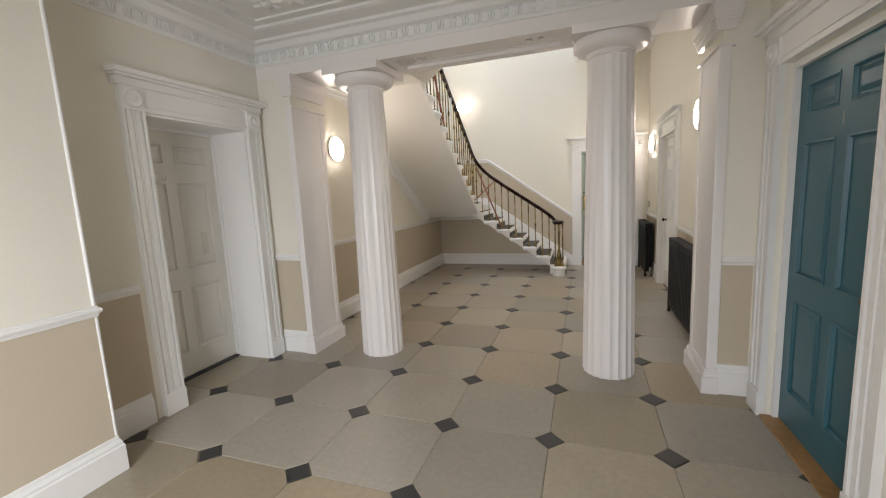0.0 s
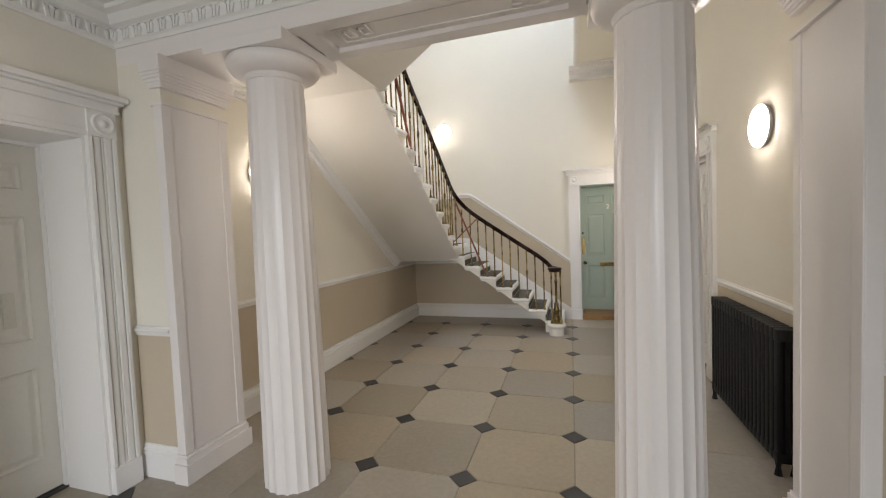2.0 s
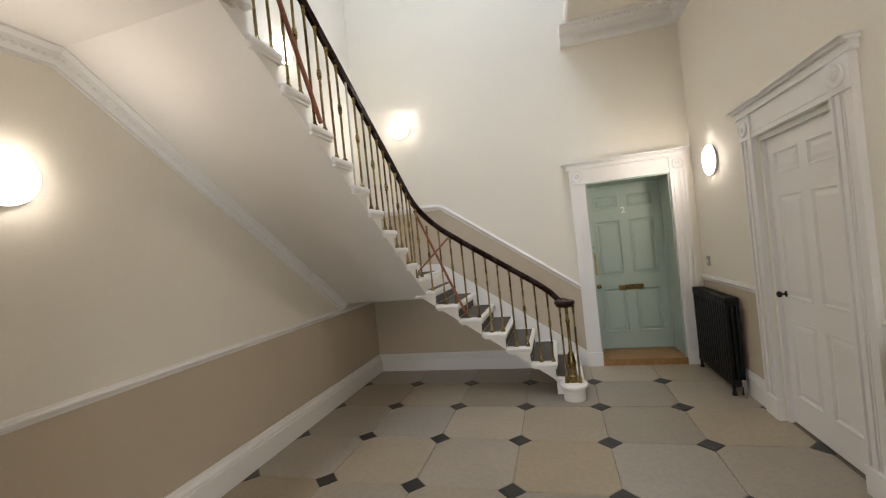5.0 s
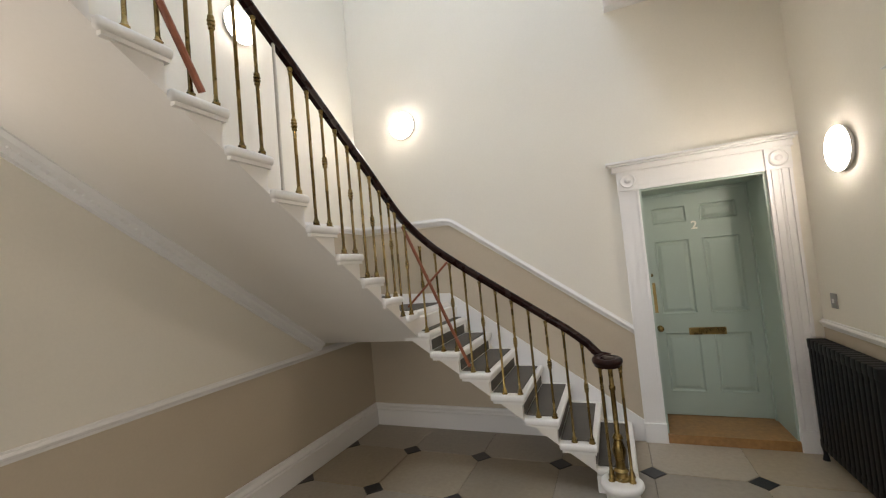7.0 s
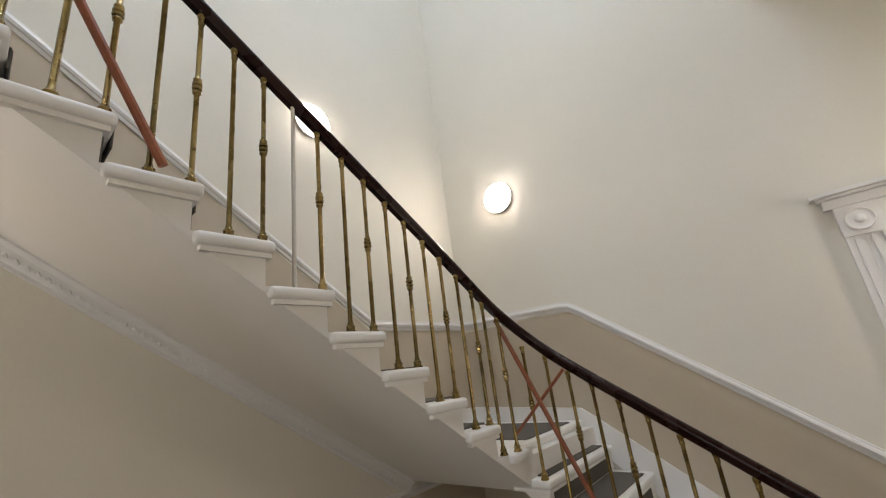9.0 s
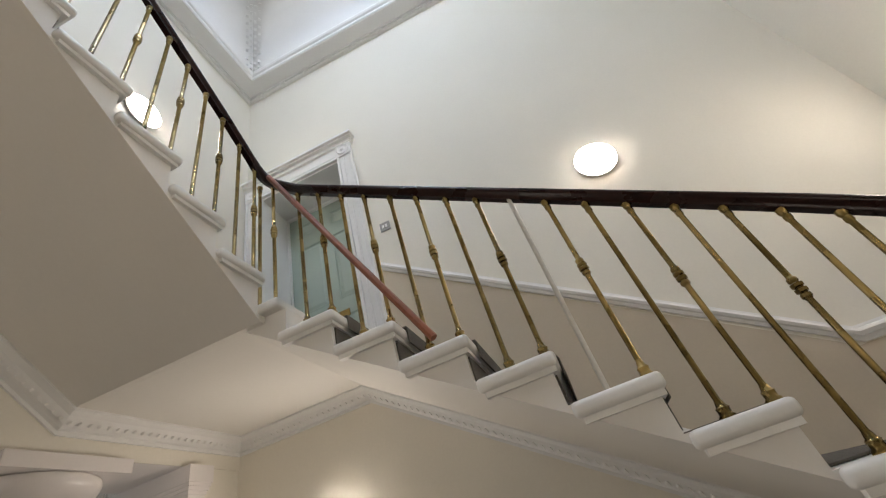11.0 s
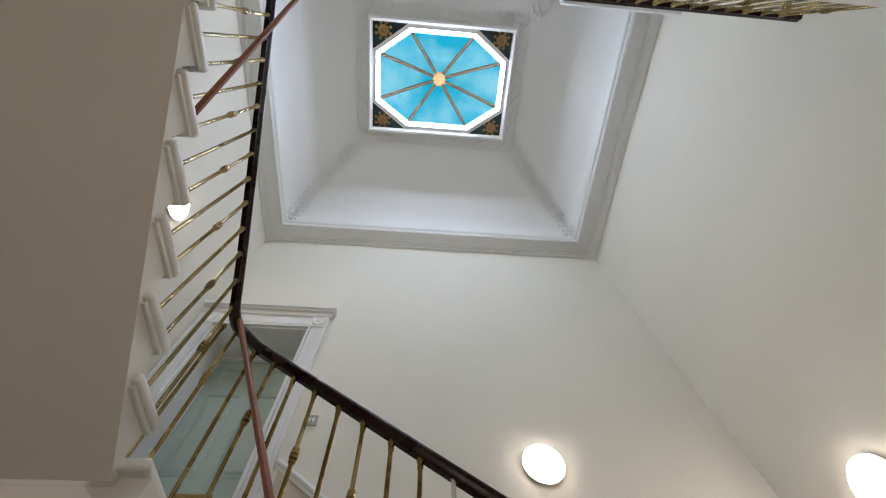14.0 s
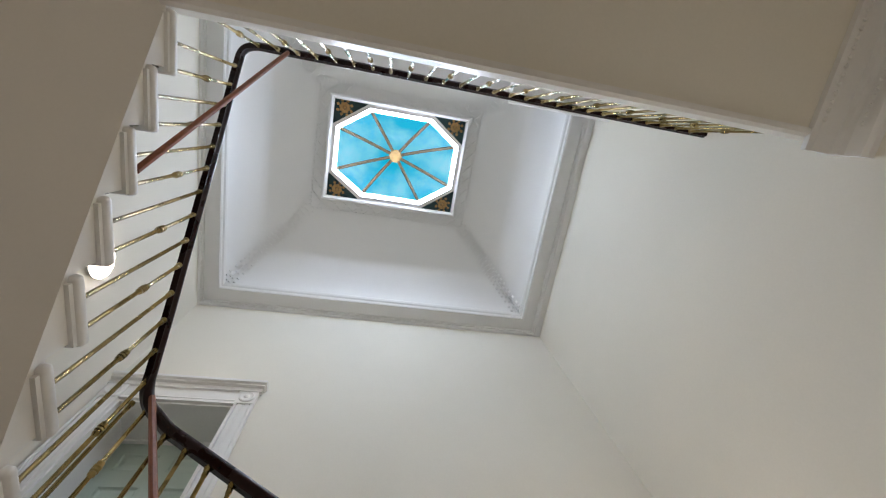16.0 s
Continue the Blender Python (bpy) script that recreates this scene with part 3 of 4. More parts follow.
num.parent = leaf4
num.matrix_local = pose(0.47, -0.006, 1.80, 90, 0, 0)
num["label"] = "brass numeral two"
# landing door: mint, in a deep grey recess
d5, leaf5 = doorcase("door_5", pose(XL, 4.28, 18 * RISE, 0, 0, 90), 0.94, 5.36 - 18 * RISE, 0.40, MINT, "closed mint green door in a deep recess on the half landing", lining=WHITE)
knob(leaf5, 0.85, 0, 1.0, BRASS)
part("letter_plate", boxes((0.32, 0.60, -0.006, 0.0, 0.80, 0.87), round_by=0.002), BRASS, leaf5, "brass letter plate")
part("finger_plate", boxes((0.83, 0.90, -0.004, 0, 1.05, 1.30)), SWITCH, leaf5, "grey metal lock plate")


# ---- staircase ----
stair = thing("staircase", "stone cantilever staircase painted white with grey carpet runner", "staircase", "", "structure")
F1 = [(0.783 - 0.2495 * (n - 1), n) for n in range(1, 8)] + [(-0.90, 8)]          # x of each nosing, flight 1
F2 = [(7.127 + 0.2535 * (11 - n), n) for n in range(9, 19)]       # y of each nosing, flight 2
F3 = [(-0.81 + 0.2555 * (n - 19), n) for n in range(19, 27)]      # x of each nosing, flight 3
NOSE, TT = 0.03, 0.05


def flight(points, end, soffit, axis, a, b, lead=()):
    """A flight as one stone step after another, each from its riser to the next, over a sloping soffit."""
    s = 1 if end > points[0][0] else -1
    for k, (c, n) in enumerate(points):
        bm = bmesh.new()
        r = c + s * NOSE
        q = points[k + 1][0] + s * NOSE if k + 1 < len(points) else end
        top = n * RISE - 0.0005
        prism(bm, [(r, soffit(r)), (r, top), (q, top), (q, soffit(q))], axis, a, b)
        part("step", bm, SOFFIT, stair)
    if lead:
        bm = bmesh.new()
        prism(bm, list(lead), axis, a, b)
        part("landing_joint", bm, SOFFIT, stair)


ZL1, ZL2 = 1.112, 2.985                          # soffits of the two landings


def soffit1(x):
    return max(0.0, ZL1 - 0.688 * (x + 0.895))


def soffit2(y):
    return 2.215 + 0.668 * (6.30 - y)


def soffit3(x):
    return ZL2 + 0.680 * (x + 0.80)


yl = 6.30 + (2.215 - ZL1) / 0.668                # where flight 2's soffit meets the first landing's
yu = 6.30 - (ZL2 - 2.215) / 0.668
r9 = F2[0][0] - NOSE
flight(F1[:-1], -0.93, soffit1, "y", Y1 + 0.03, YF - 0.006)
flight(F2[:-1], 5.36, soffit2, "x", XL + 0.006, X3 - 0.03, [(r9, soffit2(r9)), (r9, 8 * RISE - 0.001), (yl, 8 * RISE - 0.001), (yl, ZL1)])
flight(F3[:-1], 1.03, soffit3, "y", YN, Y3 - 0.03, [(-0.78, soffit3(-0.78)), (-0.78, 18 * RISE - TT), (-0.829, 18 * RISE - TT), (-0.829, ZL2), (-0.80, ZL2)])
part("landing", boxes((XL + 0.006, X3 - 0.03, yl, YF - 0.006, ZL1, 8 * RISE - TT)), SOFFIT, stair)
bm = bmesh.new()
prism(bm, [(YN, ZL2), (yu, ZL2), (5.36, soffit2(5.36)), (5.36, 18 * RISE - TT), (YN, 18 * RISE - TT)], "x", XL + 0.006, X3 - 0.03)
part("landing", bm, SOFFIT, stair)


def nosed(c0, c1, z, depth0, depth1, axis, full):
    """A tread slab with a rounded nosing at c0, returned along the open end, and a small moulding below."""
    s = 1 if c1 > c0 else -1
    e = 1 if depth1 > depth0 else -1

    def ell(bm, g, run, back, width, z0, z1):
        pts = [(c0 + s * g, depth0 + e * g), (c0 + s * back, depth0 + e * g), (c0 + s * back, depth0 + e * width), (c0 + s * run, depth0 + e * width), (c0 + s * run, depth1), (c0 + s * g, depth1)]
        prism(bm, pts if axis == "x" else [(q, p) for p, q in pts], "z", z0, z1)

    bm = bmesh.new()
    ell(bm, 0.0, abs(c1 - c0), full, 0.045, z - TT, z)
    bmesh.ops.recalc_face_normals(bm, faces=bm.faces)
    bmesh.ops.bevel(bm, geom=bm.edges[:], offset=0.017, segments=3, affect="EDGES", profile=0.5)
    ell(bm, 0.014, 0.044, full - 0.02, 0.040, z - TT - 0.018, z - TT + 0.004)
    return bm


for k, (c, n) in enumerate(F1[:-1]):
    nxt = F1[k + 1][0]
    if n == 1:
        bm = nosed(c, nxt - 0.03, n * RISE, Y1 + 0.02, YF - 0.02, "x", 0.275)
        lathe(bm, [(0.115, n * RISE - TT - 0.018), (0.120, n * RISE - TT), (0.132, n * RISE - TT + 0.006), (0.140, n * RISE - 0.03), (0.138, n * RISE - 0.012), (0.128, n * RISE - 0.002), (0.10, n * RISE + 0.0005)], 32, Matrix.Translation((0.672, Y1 - 0.095, 0)))
        base = lathe(bmesh.new(), [(0.108, 0.0), (0.108, n * RISE - TT)], 32, Matrix.Translation((0.672, Y1 - 0.095, 0)))
        box(base, nxt - 0.03, c - 0.03, Y1 + 0.03, YF - 0.02, 0.0, n * RISE - TT)
        part("curtail_block", base, TREADPAINT, stair, "", 50)
        part("tread", bm, TREADPAINT, stair, "rounded curtail step", 50)
    else:
        part("tread", nosed(c, c - 0.15, n * RISE, Y1, YF - 0.02, "x", 0.275), TREADPAINT, stair, "", 45)
for k, (c, n) in enumerate(F2[:-1]):
    nxt = F2[k + 1][0]
    part("tread", nosed(c, c - 0.17, n * RISE, X3, XL + 0.02, "y", 0.278), TREADPAINT, stair, "", 45)
for k, (c, n) in enumerate(F3[:-1]):
    nxt = F3[k + 1][0]
    part("tread", nosed(c, c + 0.17, n * RISE, Y3, YN, "x", 0.280), TREADPAINT, stair, "", 45)
bm = bmesh.new()
box(bm, XL + 0.02, F1[-1][0], Y1 - 0.01, YF - 0.02, 8 * RISE - TT, 8 * RISE)
box(bm, XL + 0.02, X3, 7.70, Y1 - 0.0105, 8 * RISE - TT, 8 * RISE)
bevel(bm, 0.016, 3)
part("landing_slab", bm, TREADPAINT, stair, "", 45)
bm = bmesh.new()
box(bm, XL + 0.006, X3 + 0.02, YN, F2[-1][0], 18 * RISE - TT, 18 * RISE)
bevel(bm, 0.016, 3)
part("landing_slab", bm, TREADPAINT, stair, "", 45)

# grey carpet runner, laid over treads and risers
runner = thing("carpet_runner", "dark grey carpet runner laid over the stair treads", "carpet")


def strip(dims, label=""):
    part("carpet_piece", boxes(dims, round_by=0.003), CARPET, runner)


for k, (c, n) in enumerate(F1[:-1]):
    z = n * RISE
    nxt = F1[k + 1][0]
    strip((nxt - 0.018, c - 0.045 if n > 1 else c - 0.06, Y1 + 0.075, YF - 0.10, z + 0.001, z + 0.009))
    strip((c - NOSE, c - NOSE + 0.008, Y1 + 0.075, YF - 0.10, z - RISE + 0.010, z - TT - 0.019))
strip((F1[-1][0] - NOSE, F1[-1][0] - NOSE + 0.008, Y1 + 0.075, YF - 0.10, 7 * RISE + 0.01, 8 * RISE - TT - 0.002))
strip((XL + 0.15, F1[-1][0] - 0.045, Y1 + 0.2, YF - 0.16, 8 * RISE + 0.001, 8 * RISE + 0.009))
for k, (c, n) in enumerate(F2):
    z = n * RISE
    if n < 18:
        strip((XL + 0.16, X3 - 0.115, F2[k + 1][0] - 0.018, c + 0.006, z + 0.001, z + 0.009))
        strip((XL + 0.16, X3 - 0.115, c + 0.001, c + 0.009, z - TT - 0.016, z + 0.0005))
    strip((XL + 0.16, X3 - 0.05, c - NOSE, c - NOSE + 0.008, z - RISE + 0.01, z - TT - 0.019))
strip((XL + 0.15, X3 - 0.115, YN + 0.1, F2[-1][0] - 0.045, 18 * RISE + 0.001, 18 * RISE + 0.009))
for k, (c, n) in enumerate(F3[:-1]):
    z = n * RISE
    strip((c - 0.006, F3[k + 1][0] + 0.018, YN + 0.16, Y3 - 0.115, z + 0.001, z + 0.009))
    strip((c - 0.009, c - 0.001, YN + 0.16, Y3 - 0.115, z - TT - 0.016, z + 0.0005))
    strip((c + NOSE - 0.008, c + NOSE, YN + 0.16, Y3 - 0.05, z - RISE + 0.01, z - TT - 0.019))

# gallery along the right wall
structure("gallery_floor", boxes((XG + 0.03, XR, YN, YF, ZG - 0.22, ZG - 0.05)), CREAM, "white painted gallery floor seen from below", "gallery")
structure("gallery_edge", bevel(boxes((XG - 0.01, XR, YN, YF, ZG - 0.05, ZG)), 0.016, 3), TREADPAINT, "white rounded gallery edge", "gallery", 45)
bm = sweep(bmesh.new(), [(XG + 0.03, YF, ZG - 0.22), (XG + 0.03, Y3 - 0.05, ZG - 0.22)], [(0, 0.17), (0, -0.02), (-0.03, -0.02), (-0.05, 0.0), (-0.05, 0.17)])
structure("gallery_fascia", bm, TREADPAINT, "white moulded fascia of the gallery", "gallery")
CORN2 = [(0, 0), (0.24, 0), (0.24, -0.03), (0.215, -0.045), (0.09, -0.05), (0.08, -0.08), (0.06, -0.10), (0.05, -0.18), (0.03, -0.20), (0, -0.21)]
bm = sweep(bmesh.new(), [(XR, YN, ZG - 0.22), (XR, YF, ZG - 0.22), (XG - 0.09, YF, ZG - 0.22)], CORN2)
gal_cornice = structure("cornice_gallery", bm, PLASTER, "white plaster cornice under the gallery", "cornice")
# small enriched mouldings where walls meet the stair soffit
SM = [(0, 0), (0.10, 0), (0.10, -0.012), (0.07, -0.03), (0.05, -0.06), (0.03, -0.075), (0.012, -0.08), (0.012, -0.10), (0, -0.10)]
bm = sweep(bmesh.new(), [(XL, yl, ZL1), (XL, yu, ZL2), (XL, YN, ZL2), (-0.80, YN, ZL2), (1.03, YN, soffit3(1.03))], SM)
soffit_moulding = structure("soffit_moulding", bm, PLASTER, "white plaster bead moulding under the stair soffit", "trim")


def bead_row(parent, pts, out, drop, step=0.045):
    bm = bmesh.new()
    for p, q in zip(pts, pts[1:]):
        p, q = Vector(p), Vector(q)
        d = q - p
        n = Vector((-d.y, d.x, 0)).normalized()
        m = max(1, int(d.length / step))
        for k in range(m):
            c = p + d * ((k + 0.5) / m) + n * out + Vector((0, 0, drop))
            a = d.normalized() * (step * 0.30)
            lo, hi = [], []
            for s in (-1, 1):
                e = c + a * s
                lo.append(bm.verts.new(e + n * 0.012 + Vector((0, 0, -0.016))))
                hi.append(bm.verts.new(e + n * 0.0 + Vector((0, 0, 0.012))))
            tip = bm.verts.new(c + n * 0.022 + Vector((0, 0, 0.002)))
            for f in ((lo[0], lo[1], tip), (lo[1], hi[1], tip), (hi[1], hi[0], tip), (hi[0], lo[0], tip)):
                bm.faces.new(f)
    ob = part("bead_ornament", bm, PLASTER, parent)
    ob["kind"] = "stuff"
    return ob


bead_row(soffit_moulding, [(XL + 0.1, YN, ZL2), (-0.80, YN, ZL2), (1.03, YN, soffit3(1.03))], 0.045, -0.055)
bead_row(soffit_moulding, [(XL, yl - 0.05, ZL1 + 0.033), (XL, yu, ZL2), (XL, YN + 0.1, ZL2)], 0.045, -0.055)
bead_row(gal_cornice, [(XR - 0.1, YF, ZG - 0.22), (XG + 0.06, YF, ZG - 0.22)], 0.065, -0.14)
bead_row(gal_cornice, [(XR - 0.1, YF, ZG - 0.22), (XG + 0.06, YF, ZG - 0.22)], 0.205, -0.05)
bead_row(gal_cornice, [(XR, YN + 0.3, ZG - 0.22), (XR, YF - 0.2, ZG - 0.22)], 0.065, -0.14)

# ---- balustrade ----
balustrade = thing("stair_balustrade", "brass balustrade with dark mahogany handrail", "balustrade", "", "structure")
BI = 0.055                                       # balusters stand in from the tread ends
RB1, RB2, RB3, RBG = Y1 + BI, X3 - BI, Y3 - BI, XG + 0.015


def nose1(x):
    return RISE * (1 + (0.783 - x) / 0.2495)


def nose2(y):
    return RISE * (11 + (7.127 - y) / 0.2535)


def nose3(x):
    return RISE * (19 + (x + 0.81) / 0.2555)


UP = 0.772
def fillet(a, b, c, r, n=6):
    a, b, c = Vector(a), Vector(b), Vector(c)
    p, q = b + (a - b).normalized() * r, b + (c - b).normalized() * r
    return [tuple((1 - t) ** 2 * p + 2 * t * (1 - t) * b + t * t * q) for t in [i / n for i in range(n + 1)]]


# handrail: volute, flight 1, turn, flight 2, turn, flight 3, turn, gallery
vol = []
for i in range(26):
    a = math.pi / 2 + 2 * math.pi * 1.25 * (1 - i / 25)
    r = 0.035 + 0.065 * (i / 25)
    vol.append((0.675 + r * math.cos(a), RB1 - 0.13 + r * math.sin(a) * 1.25, 0.975))
q0 = (0.53, RB1, nose1(0.53) + UP - 0.035)
c1 = (RB2, RB1, 2.075)
e1 = (-0.45, RB1, nose1(-0.45) + UP - 0.02)
e2 = (RB2, 7.45, nose2(7.45) + UP)
c2 = (RB2, RB3, 3.99)
e3 = (RB2, 5.45, nose2(5.45) + UP)
e4 = (-0.66, RB3, nose3(-0.66) + UP + 0.04)
c3 = (RBG, RB3, ZG + 0.85)
e5 = (0.86, RB3, nose3(0.86) + UP + 0.03)
e6 = (RBG, 5.55, ZG + 0.87)
pts = vol + [(0.61, RB1, 0.99), q0]
pts += [(x, RB1, nose1(x) + UP - 0.02) for x in (0.40, 0.2, -0.1, -0.35)]
pts += fillet(e1, c1, e2, 0.40, 10)
pts += [(RB2, y, nose2(y) + UP) for y in (7.3, 6.8, 6.3, 5.8)] + [e3]
pts += fillet(e3, c2, e4, 0.13)
pts += [(x, RB3, nose3(x) + UP + 0.04) for x in (-0.5, 0.0, 0.5)] + [e5]
pts += fillet(e5, c3, e6, 0.12)
pts += [e6, (RBG, 7.2, ZG + 0.87), (RBG, YF, ZG + 0.87)]


def handrail(bm, pts):
    """A moulded rail: rounded top, narrower neck below."""
    prof = [(-0.018, -0.036), (0.018, -0.036), (0.020, -0.018), (0.031, -0.008), (0.034, 0.008), (0.029, 0.022), (0.016, 0.031), (0, 0.034), (-0.016, 0.031), (-0.029, 0.022), (-0.034, 0.008), (-0.031, -0.008), (-0.020, -0.018)]
    prof = [(u * 0.86, v * 0.86) for u, v in prof]
    rings = []
    for i, p in enumerate(pts):
        d = Vector(pts[min(i + 1, len(pts) - 1)]) - Vector(pts[max(i - 1, 0)])
        side = Vector((d.y, -d.x, 0)).normalized()
        up = side.cross(d.normalized())
        up = up if up.z > 0 else -up
        rings.append([bm.verts.new(Vector(p) + side * u + up * v) for u, v in prof])
    k = len(prof)
    for r, s in zip(rings, rings[1:]):
        for j in range(k):
            bm.faces.new((r[j], r[(j + 1) % k], s[(j + 1) % k], s[j]))
    bm.faces.new(rings[0])
    bm.faces.new(rings[-1][::-1])
    return bm


part("handrail", handrail(bmesh.new(), pts), RAILWOOD, balustrade, "dark polished mahogany handrail", 50)
bm = lathe(bmesh.new(), [(0.03, 0.942), (0.045, 0.945), (0.05, 0.955), (0.05, 0.985), (0.045, 0.998), (0.02, 1.002)], 24, Matrix.Translation((0.675, RB1 - 0.13, 0)))
part("volute_cap", bm, RAILWOOD, balustrade, "dark mahogany volute", 50)

R = 0.0096


def baluster_mesh(h, knop):
    bm = bmesh.new()
    prof = [(0.024, 0), (0.024, 0.006), (0.018, 0.012), (0.018, 0.022), (0.020, 0.028), (0.014, 0.034), (0.012, 0.045), (R, 0.05)]
    if knop:
        k = h * 0.55
        prof.append((R, k - 0.040))
        for o, w in ((-0.027, 0.0155), (-0.009, 0.0180), (0.009, 0.0180), (0.027, 0.0155)):
            prof += [(0.0118, k + o - 0.0085), (w, k + o - 0.005), (w, k + o + 0.005), (0.0118, k + o + 0.0085)]
        prof.append((R, k + 0.040))
    prof += [(R, h - 0.05), (0.013, h - 0.045), (0.013, h - 0.03), (0.011, h - 0.026), (0.016, h - 0.015), (0.016, h)]
    lathe(bm, prof, 8)
    bmesh.ops.recalc_face_normals(bm, faces=bm.faces)
    me = bpy.data.meshes.new("baluster")
    bm.to_mesh(me)
    bm.free()
    me.materials.append(BRASS)
    me.polygons.foreach_set("use_smooth", [True] * len(me.polygons))
    me.set_sharp_from_angle(angle=radians(45))
    return me


BAL = {}


def baluster(x, y, z0, z1, knop):
    key = (round((z1 - z0) * 50), knop)
    if key not in BAL:
        BAL[key] = baluster_mesh(key[0] / 50, knop)
    o = new("baluster", BAL[key])
    o.parent = balustrade
    o.location = (x, y, z0)
    return o


for k, (c, n) in enumerate(F1[:-1]):
    if n == 1:
        continue
    for j, f in enumerate((0.16, 0.66)):
        x = c - 0.2495 * f
        if x > -0.85:
            baluster(x, RB1 - (0.03 if n == 7 else 0), n * RISE, nose1(x) + UP - 0.05, j == 0)
baluster(-0.825, 7.79, 8 * RISE, 2.12, True)
baluster(-0.852, 7.69, 8 * RISE, 2.22, False)
for k, (c, n) in enumerate(F2[:-1]):
    for j, f in enumerate((0.12, 0.61)):
        y = c - 0.2535 * f
        o = baluster(RB2, y, n * RISE, nose2(y) + UP - 0.03, j == 0)
        if n == 13 and j == 1:
            o.parent = None
            bpy.data.objects.remove(o)
            part("baluster", tube(bmesh.new(), [(RB2, y, n * RISE), (RB2 + 0.005, y, nose2(y) + UP - 0.02)], 0.009, 8), PALE, balustrade, "pale bare replacement baluster", 60)
for j, (x, y) in enumerate(((RB2, 5.29), (RB2 + 0.0, 5.20))):
    baluster(x, y, 18 * RISE, 3.93 + 0.02 * j, j == 0)
for k, (c, n) in enumerate(F3[:-1]):
    for j, f in enumerate((0.12, 0.61)):
        x = c + 0.2555 * f
        baluster(x, RB3, n * RISE, nose3(x) + UP + 0.01, j == 0)
for k in range(27):
    baluster(RBG, 5.33 + k * 0.13, ZG, ZG + 0.84, k % 2 == 0)
# newel of turned brass under the volute, with a ring of thinner bars
prof = [(0.045, 0), (0.045, 0.012), (0.034, 0.02), (0.034, 0.05), (0.040, 0.06), (0.026, 0.075), (0.024, 0.12), (0.032, 0.16), (0.036, 0.20), (0.026, 0.24), (0.022, 0.27),
        (0.030, 0.28), (0.030, 0.30), (0.020, 0.31), (0.019, 0.60), (0.026, 0.61), (0.026, 0.63), (0.019, 0.64), (0.019, 0.74), (0.030, 0.76), (0.030, 0.78)]
bm = lathe(bmesh.new(), [(r * (1.25 if z < 0.3 else 0.85), z) for r, z in prof], 16, Matrix.Translation((0.675, RB1 - 0.13, RISE)))
part("newel", bm, BRASS, balustrade, "turned brass newel", 40)
for a in (30, 150, 210, 330):
    baluster(0.675 + 0.075 * math.cos(radians(a)), RB1 - 0.13 + 0.075 * math.sin(radians(a)), RISE, 0.945, False)


# wooden bracing sticks
def stick(p, q, w=0.016):
    o = part("bracing_stick", tube(bmesh.new(), [p, q], w, 8), STICK)
    return tagged(o, "long red-brown wooden stick tied diagonally to the balusters", "stick", "bracing sticks")


stick((-0.845, 7.80, 2.11), (-0.393, RB1 - 0.035, 0.905), 0.014)
stick((-0.90, RB1 - 0.05, 1.42), (-0.508, RB1 - 0.035, 1.775), 0.010)
stick((RB2 + 0.03, 5.285, 3.96), (RB2 + 0.03, 5.99, 2.595))
stick((1.04, 5.52, 5.28), (0.313, RB3 + 0.035, 3.935))


# ---- roof lantern ----
CX, CY = 0.25, 6.42
SX, SY, ZS = 0.72, 0.97, 8.0
YE = YF - 0.06                                   # far side of the well at the cornice
well = [(XR, YN, ZC), (XR, YE, ZC), (XL, YE, ZC), (XL, YN, ZC)]
bm = sweep(bmesh.new(), well, [(-0.07, 0), (0.018, 0.0), (0.030, 0.008), (0.034, 0.022), (0.028, 0.036), (0.030, 0.050), (0.045, 0.055), (0.048, 0.085), (0.225, 0.088), (0.227, 0.045), (0.245, 0.038), (0.258, 0.050), (0.258, 0.085), (0.280, 0.095), (0.292, 0.125), (0.280, 0.17), (-0.07, 0.17)], closed=True)
structure("cornice_well", bm, PLASTER, "white moulded plaster cornice round the stair well", "cornice")
bead = bmesh.new()
for p, q in zip(well, well[1:] + well[:1]):
    d = Vector(q) - Vector(p)
    n = Vector((-d.y, d.x, 0)).normalized()
    m = int(d.length / 0.36)
    for k in range(m):
        c = Vector(p) + d * ((k + 0.5) / m) + n * 0.03 + Vector((0, 0, 0.03))
        box(bead, -0.035, 0.035, -0.016, 0.018, -0.018, 0.014, Matrix.Translation(c) @ Matrix.Rotation(math.atan2(d.y, d.x), 4, "Z"))
part("rosette_ornament", bead, PLASTER, bpy.data.objects["cornice_well"])

# the cove: four curved sides up to the lantern's frame
bm = bmesh.new()
inset, z_in = 0.27, ZC + 0.165
outer = (XL + inset, XR - inset, YN + inset, YE - inset)
innerr = (CX - SX - 0.14, CX + SX + 0.14, CY - SY - 0.14, CY + SY + 0.14)
rows = []
N = 10
for k in range(N + 1):
    a = math.pi / 2 * k / N
    f, g = 1 - math.cos(a), math.sin(a)
    z = z_in + (ZS - z_in) * g
    x0, x1 = outer[0] + (innerr[0] - outer[0]) * f, outer[1] + (innerr[1] - outer[1]) * f
    y0, y1 = outer[2] + (innerr[2] - outer[2]) * f, outer[3] + (innerr[3] - outer[3]) * f
    rows.append([bm.verts.new(p) for p in ((x0, y0, z), (x1, y0, z), (x1, y1, z), (x0, y1, z))])
for a, b in zip(rows, rows[1:]):
    for j in range(4):
        bm.faces.new((a[j], a[(j + 1) % 4], b[(j + 1) % 4], b[j]))
corner_lines = [[tuple(r[j].co) for r in rows] for j in range(4)]
structure("ceiling_cove", bm, PLASTER, "white curved plaster cove below the lantern", "ceiling", 30)
